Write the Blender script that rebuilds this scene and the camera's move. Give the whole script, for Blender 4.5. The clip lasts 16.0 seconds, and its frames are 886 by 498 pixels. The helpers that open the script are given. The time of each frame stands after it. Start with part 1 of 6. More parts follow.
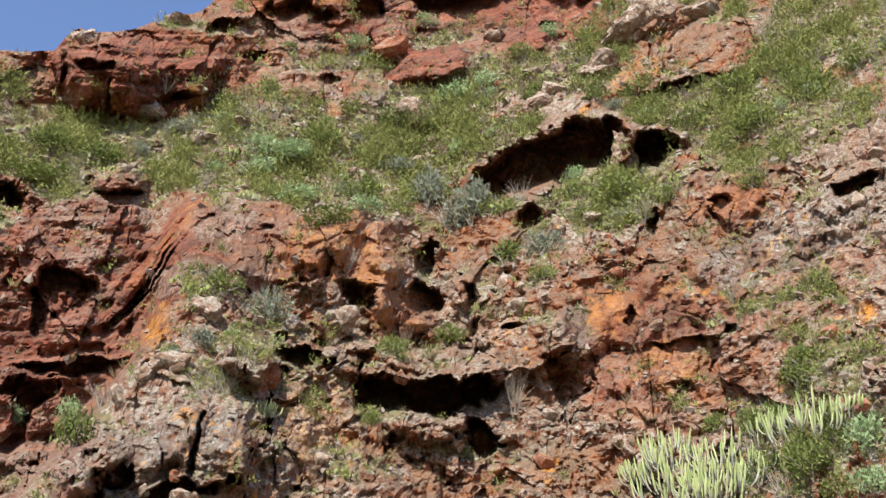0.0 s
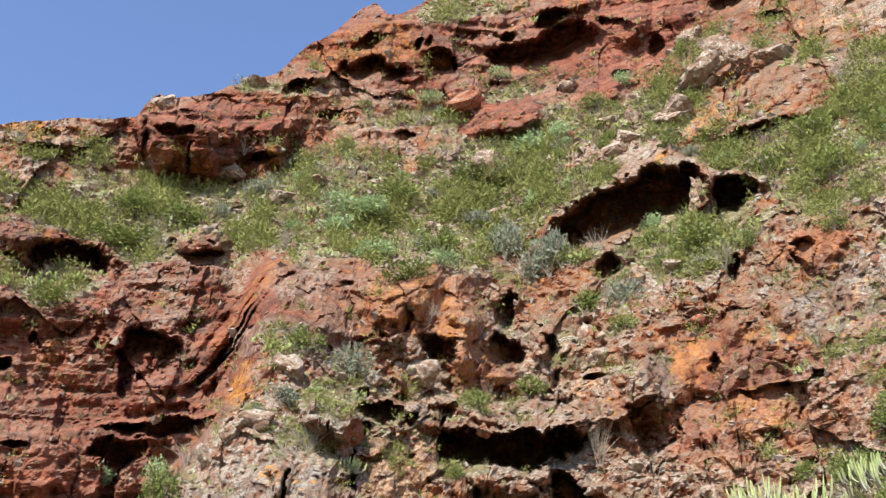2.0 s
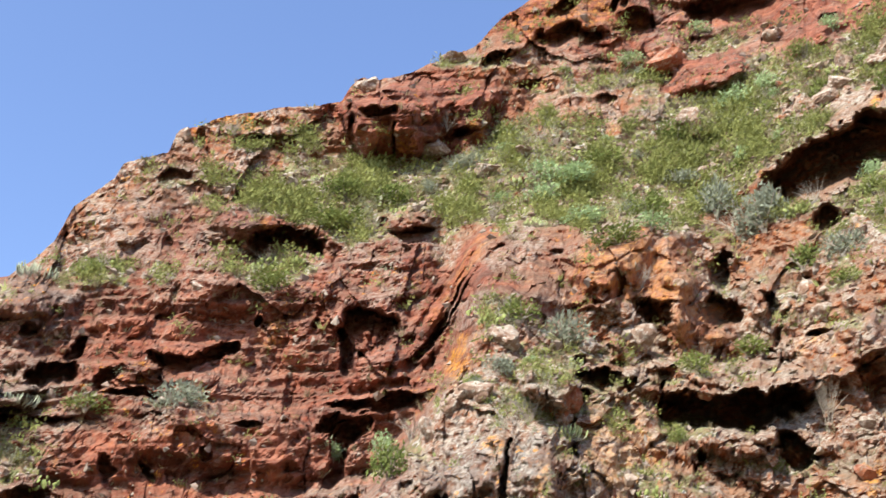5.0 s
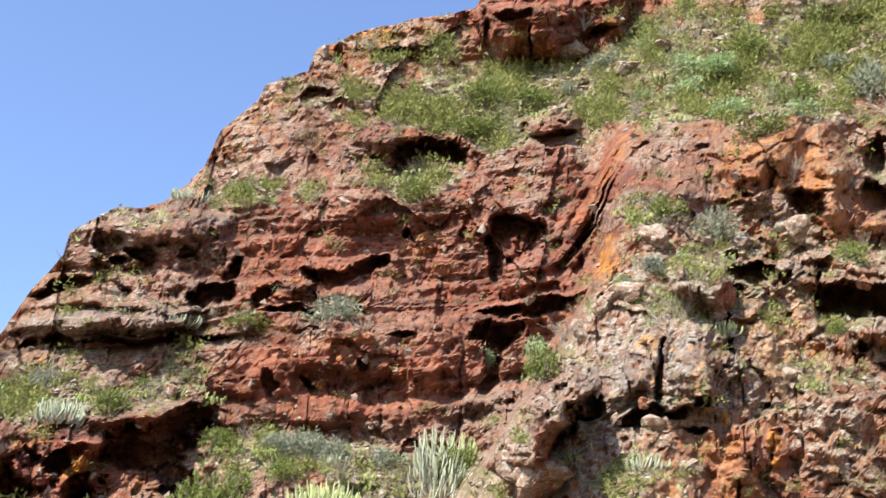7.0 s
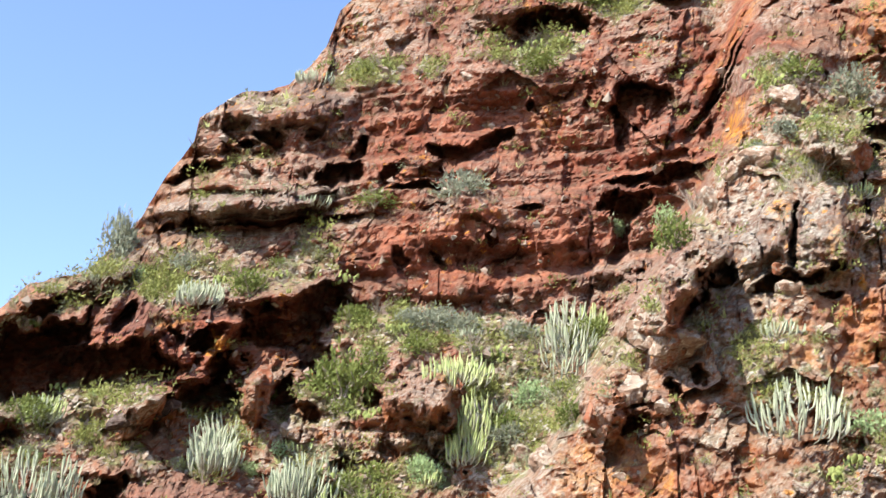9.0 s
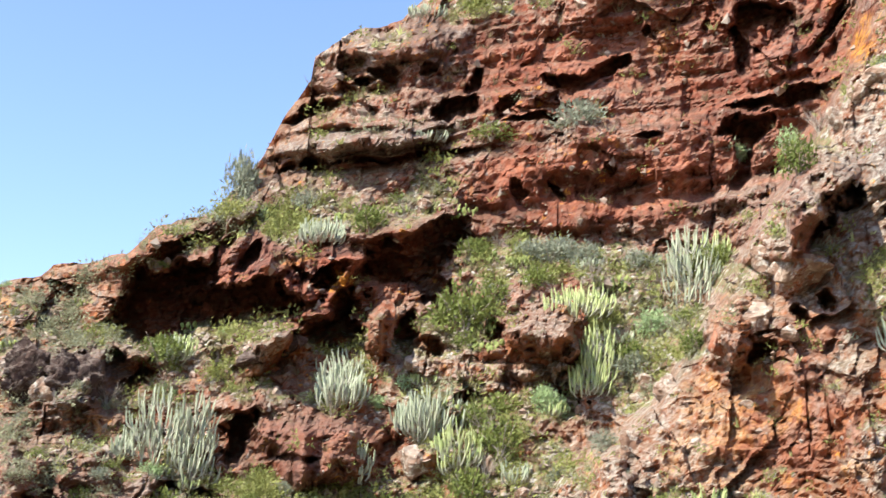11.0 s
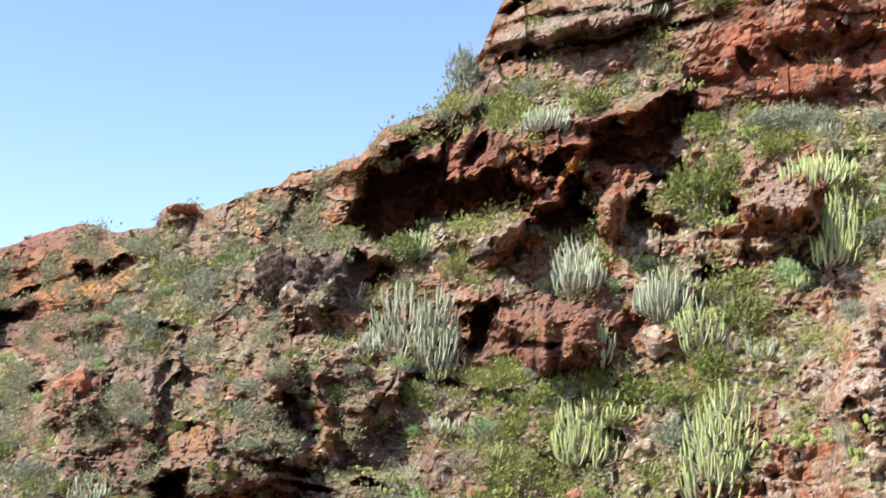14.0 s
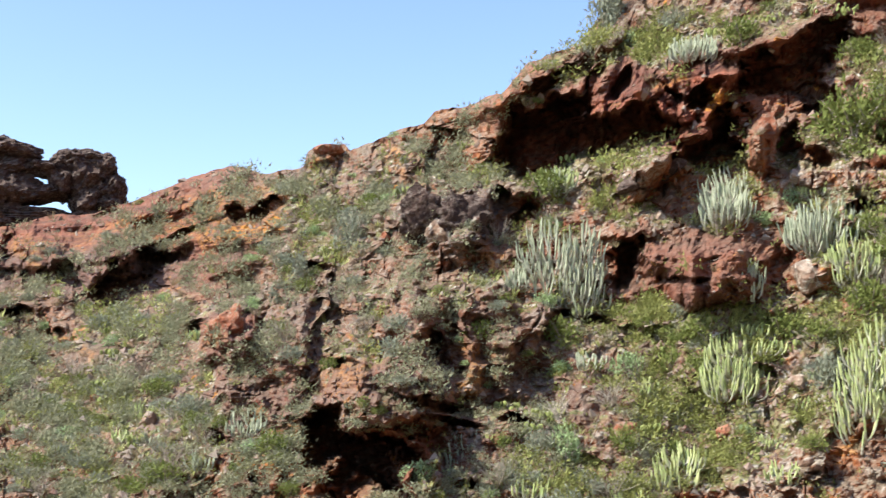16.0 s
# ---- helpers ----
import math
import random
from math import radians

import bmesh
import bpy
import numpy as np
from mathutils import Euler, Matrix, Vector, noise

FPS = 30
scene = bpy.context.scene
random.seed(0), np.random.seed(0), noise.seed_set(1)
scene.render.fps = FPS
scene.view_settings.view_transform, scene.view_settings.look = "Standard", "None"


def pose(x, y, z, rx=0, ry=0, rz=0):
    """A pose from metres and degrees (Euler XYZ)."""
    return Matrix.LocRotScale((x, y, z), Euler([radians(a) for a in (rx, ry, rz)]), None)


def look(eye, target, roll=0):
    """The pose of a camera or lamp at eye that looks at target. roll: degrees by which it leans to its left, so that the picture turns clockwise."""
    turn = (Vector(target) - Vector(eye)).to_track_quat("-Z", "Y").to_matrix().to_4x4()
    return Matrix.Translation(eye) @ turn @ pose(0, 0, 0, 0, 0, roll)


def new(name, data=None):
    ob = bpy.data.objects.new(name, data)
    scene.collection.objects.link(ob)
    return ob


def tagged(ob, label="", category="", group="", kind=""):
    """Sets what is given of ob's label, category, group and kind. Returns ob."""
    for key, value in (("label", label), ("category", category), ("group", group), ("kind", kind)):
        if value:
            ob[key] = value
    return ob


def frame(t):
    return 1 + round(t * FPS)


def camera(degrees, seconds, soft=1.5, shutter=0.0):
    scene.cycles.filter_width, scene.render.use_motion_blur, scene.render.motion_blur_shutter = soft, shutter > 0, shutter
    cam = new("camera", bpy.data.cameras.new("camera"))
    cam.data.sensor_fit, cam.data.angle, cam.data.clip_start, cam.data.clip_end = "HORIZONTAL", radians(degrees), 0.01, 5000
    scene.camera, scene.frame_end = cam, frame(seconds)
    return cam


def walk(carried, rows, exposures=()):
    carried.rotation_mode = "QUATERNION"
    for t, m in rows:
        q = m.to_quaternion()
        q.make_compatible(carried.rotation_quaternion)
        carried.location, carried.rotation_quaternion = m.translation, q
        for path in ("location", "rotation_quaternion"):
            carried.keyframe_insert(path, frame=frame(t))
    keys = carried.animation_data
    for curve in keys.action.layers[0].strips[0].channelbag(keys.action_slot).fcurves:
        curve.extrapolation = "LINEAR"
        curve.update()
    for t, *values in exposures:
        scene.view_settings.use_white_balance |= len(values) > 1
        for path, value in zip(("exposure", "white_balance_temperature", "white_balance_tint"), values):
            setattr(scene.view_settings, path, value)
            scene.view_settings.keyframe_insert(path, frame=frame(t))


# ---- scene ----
EYE = 1.7
cam = camera(38.38, 16.0, soft=1.3, shutter=0.5)
PATH = [
    (0.0, -0.00, 27.62, -0.85),
    (0.5, 0.46, 28.48, -0.78),
    (1.0, 0.97, 29.18, -0.90),
    (1.5, 2.75, 29.82, -0.45),
    (2.0, 3.99, 30.04, -0.54),
    (2.5, 4.83, 30.67, -0.57),
    (3.0, 6.27, 31.37, -0.29),
    (3.5, 8.63, 31.30, -0.21),
    (4.0, 10.79, 30.62, 0.10),
    (6.5, 20.24, 25.25, 1.61),
    (7.0, 21.91, 24.23, 1.20),
    (7.5, 23.25, 23.15, 1.45),
    (8.0, 24.88, 21.07, 1.16),
    (8.5, 26.48, 19.56, 1.11),
    (9.0, 27.88, 18.43, 1.33),
    (11.5, 35.19, 14.32, 0.72),
    (12.0, 37.02, 13.23, -0.02),
    (12.5, 38.20, 12.51, -0.26),
    (13.0, 40.03, 12.11, -0.44),
    (13.5, 42.01, 11.40, -0.75),
    (14.0, 43.93, 10.15, -0.70),
    (14.5, 45.57, 9.19, -0.75),
    (15.0, 47.57, 8.46, -0.65),
    (15.5, 48.87, 7.93, -0.60),
    (16.0, 50.54, 7.38, -0.52),
]
walk(cam, [(t, pose(0, 0, EYE, 0, 0, yaw) @ pose(0, 0, 0, 90 + pitch, 0, 0) @ pose(0, 0, 0, 0, 0, lean)) for t, yaw, pitch, lean in PATH], [(0, 0.60), (4, 0.97), (7, 1.03), (9, 1.18), (12.5, 1.1), (16, 0.96)])


# ---- light ----
SUN_BEARING, SUN_HEIGHT = -158.0, 49.0
world = bpy.data.worlds.new("sky")
scene.world = world
world.use_nodes = True
wn = world.node_tree.nodes
sky = wn.new("ShaderNodeTexSky")
sky.sky_type, sky.sun_disc = "NISHITA", False
sky.sun_elevation, sky.sun_rotation = radians(SUN_HEIGHT), radians(SUN_BEARING)
sky.air_density, sky.dust_density, sky.ozone_density = 1.0, 0.8, 2.6
wn["Background"].inputs["Strength"].default_value = 0.15
clear = wn.new("ShaderNodeHueSaturation")
clear.inputs["Hue"].default_value, clear.inputs["Saturation"].default_value = 0.508, 1.05
world.node_tree.links.new(sky.outputs[0], clear.inputs["Color"])
world.node_tree.links.new(clear.outputs[0], wn["Background"].inputs["Color"])
sun = new("sun", bpy.data.lights.new("sun", "SUN"))
sun.data.energy, sun.data.angle, sun.data.color = 5.0, radians(0.53), (1.0, 0.95, 0.86)
sb, sh = radians(SUN_BEARING), radians(SUN_HEIGHT)
sun.matrix_world = look(Vector((math.sin(sb) * math.cos(sh), math.cos(sb) * math.cos(sh), math.sin(sh))) * 300, (0, 0, 0))


# ---- materials ----
def nodes_of(name):
    m = bpy.data.materials.new(name)
    m.use_nodes = True
    t = m.node_tree
    return m, t, t.nodes["Principled BSDF"]


def add(t, kind, **values):
    n = t.nodes.new(kind)
    for key, value in values.items():
        n.inputs[key].default_value = value
    return n


def grain(t, size, detail=6, rough=0.6, stretch=(1, 1, 1)):
    """Noise of the given size in metres, in world space."""
    place = t.nodes.new("ShaderNodeNewGeometry")
    scale = t.nodes.new("ShaderNodeVectorMath")
    scale.operation = "MULTIPLY"
    scale.inputs[1].default_value = stretch
    t.links.new(place.outputs["Position"], scale.inputs[0])
    n = add(t, "ShaderNodeTexNoise", Scale=1 / size, Detail=detail, Roughness=rough)
    t.links.new(scale.outputs[0], n.inputs["Vector"])
    return n.outputs["Fac"]


def ramp(t, value, low, high):
    n = add(t, "ShaderNodeMapRange")
    n.inputs["From Min"].default_value, n.inputs["From Max"].default_value = low, high
    n.interpolation_type = "SMOOTHSTEP"
    t.links.new(value, n.inputs["Value"])
    return n.outputs["Result"]


def maths(t, op, a, b):
    n = t.nodes.new("ShaderNodeMath")
    n.operation, n.use_clamp = op, op != "SUBTRACT"
    for i, v in enumerate((a, b)):
        if isinstance(v, (int, float)):
            n.inputs[i].default_value = v
        else:
            t.links.new(v, n.inputs[i])
    return n.outputs[0]


def blend(t, fac, a, b):
    n = t.nodes.new("ShaderNodeMix")
    n.data_type = "RGBA"
    for key, v in ((0, fac), (6, a), (7, b)):
        if isinstance(v, tuple):
            n.inputs[key].default_value = (*v, 1)
        elif isinstance(v, (int, float)):
            n.inputs[key].default_value = v
        else:
            t.links.new(v, n.inputs[key])
    return n.outputs[2]


def attribute(t, name):
    n = t.nodes.new("ShaderNodeAttribute")
    n.attribute_name = name
    return n.outputs["Fac"]


def relief(t, bsdf, height, strength, distance):
    n = add(t, "ShaderNodeBump", Strength=strength, Distance=distance)
    t.links.new(height, n.inputs["Height"])
    t.links.new(n.outputs[0], bsdf.inputs["Normal"])


def chips(t, size, bend=0.35, stretch=(1, 1, 1)):
    """Angular chips of rock of the given size: the distance to the middle of each, and a number of its own."""
    place = t.nodes.new("ShaderNodeNewGeometry")
    wave = add(t, "ShaderNodeTexNoise", Scale=1.6 / size, Detail=3.0, Roughness=0.6)
    t.links.new(place.outputs["Position"], wave.inputs["Vector"])
    off = t.nodes.new("ShaderNodeVectorMath")
    off.operation = "MULTIPLY_ADD"
    off.inputs[1].default_value = (bend * size * 2,) * 3
    t.links.new(wave.outputs["Color"], off.inputs[0])
    t.links.new(place.outputs["Position"], off.inputs[2])
    wide = t.nodes.new("ShaderNodeVectorMath")
    wide.operation = "MULTIPLY"
    wide.inputs[1].default_value = stretch
    t.links.new(off.outputs[0], wide.inputs[0])
    cell = add(t, "ShaderNodeTexVoronoi", Scale=1 / size)
    t.links.new(wide.outputs[0], cell.inputs["Vector"])
    split = t.nodes.new("ShaderNodeSeparateColor")
    t.links.new(cell.outputs["Color"], split.inputs[0])
    return cell.outputs["Distance"], split.outputs[0], split.outputs[1]


def upward(t):
    place = t.nodes.new("ShaderNodeNewGeometry")
    split = t.nodes.new("ShaderNodeSeparateXYZ")
    t.links.new(place.outputs["True Normal"], split.inputs[0])
    return split.outputs["Z"]


def both(t, *factors):
    """The product of several factors."""
    value = factors[0]
    for other in factors[1:]:
        value = maths(t, "MULTIPLY", value, other)
    return value


def hill_material():
    """Weathered volcanic rock: red and orange tuff, grey crust on its ledges, specks of lichen, soil and dry grass between."""
    m, t, bsdf = nodes_of("volcanic_rock")
    big, mid, fine, speck = grain(t, 4.0, 5), grain(t, 0.8, 8, 0.68), grain(t, 0.13, 5, 0.7), grain(t, 0.3, 7, 0.75)
    strata = grain(t, 1.2, 7, 0.66, (0.3, 0.3, 2.6))
    run = grain(t, 0.8, 6, 0.65, (1.6, 1.6, 0.22))
    wine_, crust_ = attribute(t, "wine"), attribute(t, "crust")
    worn = maths(t, "SUBTRACT", 1.0, maths(t, "MULTIPLY", attribute(t, "clean"), 0.7))
    block, block_own, block_two = chips(t, 0.62)
    chip, chip_own, chip_two = chips(t, 0.2)
    dot, dot_own, dot_two = chips(t, 0.11, 0.5)
    # bare rock, block by block
    tone = maths(t, "ADD", maths(t, "MULTIPLY", ramp(t, mid, 0.34, 0.66), 0.7), maths(t, "MULTIPLY", block_own, 0.3))
    tuff = blend(t, ramp(t, tone, 0.0, 0.5), (0.11, 0.037, 0.020), (0.25, 0.083, 0.036))
    tuff = blend(t, ramp(t, tone, 0.45, 1.0), tuff, (0.40, 0.155, 0.060))
    layer = maths(t, "ADD", maths(t, "MULTIPLY", ramp(t, strata, 0.36, 0.64), 0.7), maths(t, "MULTIPLY", block_two, 0.3))
    wine = blend(t, ramp(t, layer, 0.0, 0.55), (0.085, 0.027, 0.019), (0.195, 0.056, 0.032))
    wine = blend(t, ramp(t, layer, 0.5, 1.0), wine, (0.31, 0.105, 0.060))
    rock = blend(t, wine_, tuff, wine)
    rock = blend(t, both(t, ramp(t, run, 0.50, 0.66), 0.55), rock, (0.21, 0.125, 0.088))
    rock = blend(t, both(t, ramp(t, run, 0.46, 0.34), 0.45), rock, (0.085, 0.05, 0.038))
    # grey-brown weathering, thickest on the ledges
    lie = ramp(t, maths(t, "ADD", upward(t), maths(t, "MULTIPLY", maths(t, "SUBTRACT", mid, 0.5), 1.3)), 0.12, 0.62)
    dust = blend(t, ramp(t, fine, 0.34, 0.66), (0.115, 0.081, 0.054), (0.25, 0.196, 0.137))
    old = maths(t, "ADD", both(t, lie, maths(t, "SUBTRACT", 0.62, maths(t, "MULTIPLY", wine_, 0.2))), both(t, ramp(t, grain(t, 1.7, 7, 0.66), 0.49, 0.64), maths(t, "SUBTRACT", 0.42, maths(t, "MULTIPLY", wine_, 0.28))))
    rock = blend(t, both(t, old, worn), rock, dust)
    rock = blend(t, both(t, attribute(t, "slate"), ramp(t, speck, 0.24, 0.60)), rock, blend(t, fine, (0.085, 0.062, 0.054), (0.185, 0.15, 0.128)))
    # pale lichen in specks and sheets
    lichen = blend(t, ramp(t, fine, 0.35, 0.65), (0.21, 0.18, 0.14), (0.46, 0.43, 0.365))
    sheet_ = both(t, crust_, 0.65, ramp(t, speck, 0.43, 0.53), ramp(t, fine, 0.36, 0.48))
    specks = both(t, ramp(t, dot_own, 0.72, 0.80), ramp(t, dot, 0.55, 0.35), maths(t, "ADD", 0.25, both(t, crust_, 0.75)), ramp(t, mid, 0.40, 0.56), worn)
    rock = blend(t, maths(t, "MAXIMUM", sheet_, specks), rock, lichen)
    rust = both(t, attribute(t, "rust"), ramp(t, speck, 0.44, 0.56), ramp(t, mid, 0.36, 0.52))
    rust_specks = both(t, ramp(t, chip_two, 0.88, 0.94), ramp(t, speck, 0.50, 0.58), ramp(t, big, 0.45, 0.6), 0.8)
    rock = blend(t, maths(t, "MAXIMUM", rust, rust_specks), rock, blend(t, fine, (0.40, 0.13, 0.02), (0.60, 0.30, 0.04)))
    # soil and dry grass
    soil = blend(t, ramp(t, fine, 0.35, 0.65), (0.13, 0.064, 0.037), (0.29, 0.195, 0.125))
    grass = blend(t, ramp(t, mid, 0.40, 0.60), (0.115, 0.12, 0.05), (0.25, 0.24, 0.12))
    soil = blend(t, ramp(t, speck, 0.44, 0.54), soil, grass)
    stone = both(t, ramp(t, chip_own, 0.72, 0.78), ramp(t, chip, 0.62, 0.48))
    soil = blend(t, stone, soil, lichen)
    color = blend(t, ramp(t, maths(t, "ADD", attribute(t, "green"), maths(t, "MULTIPLY", maths(t, "SUBTRACT", speck, 0.5), 0.8)), 0.2, 0.55), rock, soil)
    t.links.new(color, bsdf.inputs["Base Color"])
    bsdf.inputs["Roughness"].default_value = 0.95
    bsdf.inputs["Specular IOR Level"].default_value = 0.15
    angular = maths(t, "ADD", maths(t, "MULTIPLY", block, 0.55), maths(t, "MULTIPLY", chip, 0.22))
    uneven = maths(t, "ADD", maths(t, "MULTIPLY", mid, 0.22), maths(t, "MULTIPLY", speck, 0.20))
    height = maths(t, "ADD", uneven, maths(t, "SUBTRACT", 0.5, maths(t, "MULTIPLY", angular, 0.5)))
    relief(t, bsdf, maths(t, "ADD", height, maths(t, "MULTIPLY", fine, 0.10)), 1.0, 0.42)
    return m


def plain_rock(name, a, b, c):
    """Rock of loose and outcropping blocks: two tones, grey dust on top, specks of lichen."""
    m, t, bsdf = nodes_of(name)
    mid, speck, fine = grain(t, 0.5, 7, 0.66), grain(t, 0.2, 6, 0.75), grain(t, 0.07, 4, 0.7)
    chip, chip_own, chip_two = chips(t, 0.26)
    tone = maths(t, "ADD", maths(t, "MULTIPLY", ramp(t, mid, 0.34, 0.66), 0.65), maths(t, "MULTIPLY", chip_own, 0.35))
    color = blend(t, tone, a, b)
    lie = ramp(t, maths(t, "ADD", upward(t), maths(t, "MULTIPLY", maths(t, "SUBTRACT", mid, 0.5), 1.4)), 0.2, 0.75)
    color = blend(t, both(t, lie, 0.55), color, blend(t, 0.5, b, c))
    color = blend(t, both(t, ramp(t, speck, 0.5, 0.58), ramp(t, fine, 0.38, 0.5)), color, c)
    t.links.new(color, bsdf.inputs["Base Color"])
    bsdf.inputs["Roughness"].default_value = 0.95
    bsdf.inputs["Specular IOR Level"].default_value = 0.15
    height = maths(t, "ADD", maths(t, "MULTIPLY", mid, 0.4), maths(t, "SUBTRACT", 0.45, maths(t, "MULTIPLY", chip, 0.3)))
    relief(t, bsdf, maths(t, "ADD", height, maths(t, "MULTIPLY", speck, 0.2)), 1.0, 0.25)
    return m


def leaf_material(name, dark, light, tone=True):
    """Leaves whose colour runs from dark to light, plant by plant, a little of the light passing through."""
    m, t, bsdf = nodes_of(name)
    if tone:
        fac = attribute(t, "tone")
    else:
        info = t.nodes.new("ShaderNodeObjectInfo")
        fac = info.outputs["Random"]
    var = grain(t, 0.09, 4, 0.7)
    color = blend(t, maths(t, "MULTIPLY", maths(t, "ADD", fac, ramp(t, var, 0.35, 0.65)), 0.5), dark, light)
    t.links.new(color, bsdf.inputs["Base Color"])
    bsdf.inputs["Roughness"].default_value = 0.8
    bsdf.inputs["Specular IOR Level"].default_value = 0.1
    relief(t, bsdf, var, 0.8, 0.06)
    thin = t.nodes.new("ShaderNodeBsdfTranslucent")
    t.links.new(color, thin.inputs["Color"])
    mix = t.nodes.new("ShaderNodeMixShader")
    mix.inputs[0].default_value = 0.25
    t.links.new(bsdf.outputs[0], mix.inputs[1])
    t.links.new(thin.outputs[0], mix.inputs[2])
    t.links.new(mix.outputs[0], t.nodes["Material Output"].inputs["Surface"])
    return m


def stem_material(name, dark, light, old=None):
    m, t, bsdf = nodes_of(name)
    info = t.nodes.new("ShaderNodeObjectInfo")
    color = blend(t, info.outputs["Random"], dark, light)
    color = blend(t, ramp(t, grain(t, 0.12, 4), 0.45, 0.7), color, tuple(0.55 * v for v in light))
    if old:
        # old wood at the stem's base, fresh green above
        own = t.nodes.new("ShaderNodeTexCoord")
        split = t.nodes.new("ShaderNodeSeparateXYZ")
        t.links.new(own.outputs["Object"], split.inputs[0])
        color = blend(t, ramp(t, maths(t, "ADD", split.outputs["Z"], maths(t, "MULTIPLY", info.outputs["Random"], 0.3)), 0.25, 0.75), old, color)
    t.links.new(color, bsdf.inputs["Base Color"])
    bsdf.inputs["Roughness"].default_value = 0.75
    bsdf.inputs["Specular IOR Level"].default_value = 0.2
    return m


ROCK = hill_material()
LICHEN_STONE = plain_rock("lichen_stone", (0.19, 0.10, 0.062), (0.28, 0.205, 0.15), (0.42, 0.38, 0.315))
RED_STONE = plain_rock("red_stone", (0.20, 0.065, 0.04), (0.32, 0.12, 0.06), (0.30, 0.22, 0.16))
# dark rock, deepened further to carry the shade on the far crag
DARK_STONE = plain_rock("shade_darkened_basalt", (0.032, 0.022, 0.019), (0.082, 0.052, 0.042), (0.15, 0.12, 0.10))


def gravel_material():
    """Small stones, from red-brown to grey, stone by stone."""
    m, t, bsdf = nodes_of("loose_stone")
    color = blend(t, attribute(t, "tone"), (0.15, 0.07, 0.045), (0.27, 0.23, 0.18))
    color = blend(t, ramp(t, grain(t, 0.06, 4, 0.7), 0.45, 0.6), color, (0.24, 0.19, 0.15))
    t.links.new(color, bsdf.inputs["Base Color"])
    bsdf.inputs["Roughness"].default_value = 0.95
    return m


LOOSE_STONE = gravel_material()
SCRUB_LEAF = leaf_material("scrub_leaf", (0.115, 0.135, 0.04), (0.46, 0.47, 0.16))
GREY_LEAF = leaf_material("grey_leaf", (0.17, 0.175, 0.095), (0.45, 0.455, 0.30))
PALE_LEAF = leaf_material("succulent_leaf", (0.36, 0.39, 0.13), (0.62, 0.62, 0.30))
DRY_LEAF = leaf_material("dry_grass", (0.19, 0.15, 0.085), (0.40, 0.34, 0.20))
BUSH_LEAF = leaf_material("bush_leaf", (0.085, 0.115, 0.03), (0.31, 0.35, 0.105), False)
BALSAM_LEAF = leaf_material("balsam_leaf", (0.24, 0.34, 0.15), (0.44, 0.54, 0.29), False)
SILVER_LEAF = leaf_material("silver_leaf", (0.19, 0.21, 0.145), (0.36, 0.385, 0.29), False)
PAD_SKIN = leaf_material("pad_skin", (0.20, 0.26, 0.08), (0.46, 0.48, 0.18), False)
SPURGE = stem_material("spurge_stem", (0.27, 0.34, 0.12), (0.47, 0.51, 0.23), (0.36, 0.35, 0.27))
PALE_SPURGE = stem_material("pale_spurge_stem", (0.25, 0.29, 0.18), (0.44, 0.47, 0.33), (0.30, 0.29, 0.23))
TWIG = stem_material("dry_twig", (0.24, 0.19, 0.14), (0.44, 0.39, 0.32))


# ---- the lie of the land ----
FLOOR = -2.6


def knots(x, pairs):
    xs, ys = zip(*pairs)
    return np.interp(x, xs, ys)


# the hillside is laid out round the valley floor: bearing in degrees (0 = ahead, minus = towards the west) and height
def foot(b):
    return knots(b, ((-130, 50), (-75, 28), (-60, 25), (-45, 23), (-34, 22), (-27, 22), (-20, 23), (0, 25), (12, 21), (24, 17), (60, 16), (130, 40)))


def brow(b):
    return knots(b, ((-130, 90), (-75, 62), (-66, 58), (-60, 52), (-55, 48), (-50, 46), (-44, 46), (-38, 46), (-30, 47), (-20, 49), (-8, 52), (0, 55), (24, 56), (60, 60), (130, 100)))


SPUR = ((2.6, -27.2), (4.8, -26.6), (6.8, -23.2), (9.3, -20.9), (11.3, -19.1), (13.6, -16.9), (17.3, -14.1), (19.6, -13.7))


def crest(b):
    return knots(b, ((-130, 8), (-75, 9.3), (-68, 10.6), (-64.64, 10.9), (-62.21, 11.8), (-60.17, 11.8), (-58.38, 11.2), (-56.83, 11.3), (-56.71, 12), (-56.01, 12.2), (-55.02, 11.8), (-54.74, 11.3), (-52.67, 12.2), (-51.4, 12.2), (-50.9, 12.8), (-47.82, 13.3), (-46.53, 14.7), (-44.16, 15.2), (-42, 17.3), (-41, 19.4), (-39.9, 21), (-39.82, 22.2), (-38.55, 22.9), (-35.68, 23.7), (-33.9, 25.5), (-33.33, 27.5), (-31.59, 29.2), (-31.3, 30.1), (-29.16, 30.9), (-28.91, 32.1), (-26.45, 33.8), (-20.42, 35.9), (-20.03, 36.9), (-19.32, 37.8), (-18.39, 37.6), (-13.19, 40.6), (-11.64, 42.9), (-10.03, 44.3), (-8.72, 46.6), (-7.72, 47.1), (-7.07, 46), (-6.07, 46.3), (-4.72, 47.8), (-3.83, 50.4), (4, 54.1), (24, 53.9), (60, 52), (130, 28.5)))


def land(b):
    """The height to which the slope as a whole rises, without the notches of the crest."""
    return knots(b, ((-130, 8), (-75, 9.3), (-60, 11.7), (-50, 12.9), (-46, 14.6), (-43, 16.6), (-40, 20.6), (-34.5, 25), (-31, 29.6), (-27, 33.3), (-20, 36.4), (-15, 39.6), (-10, 44.4), (-4, 49.6), (4, 54.1), (24, 53.9), (60, 52), (130, 28.5)))


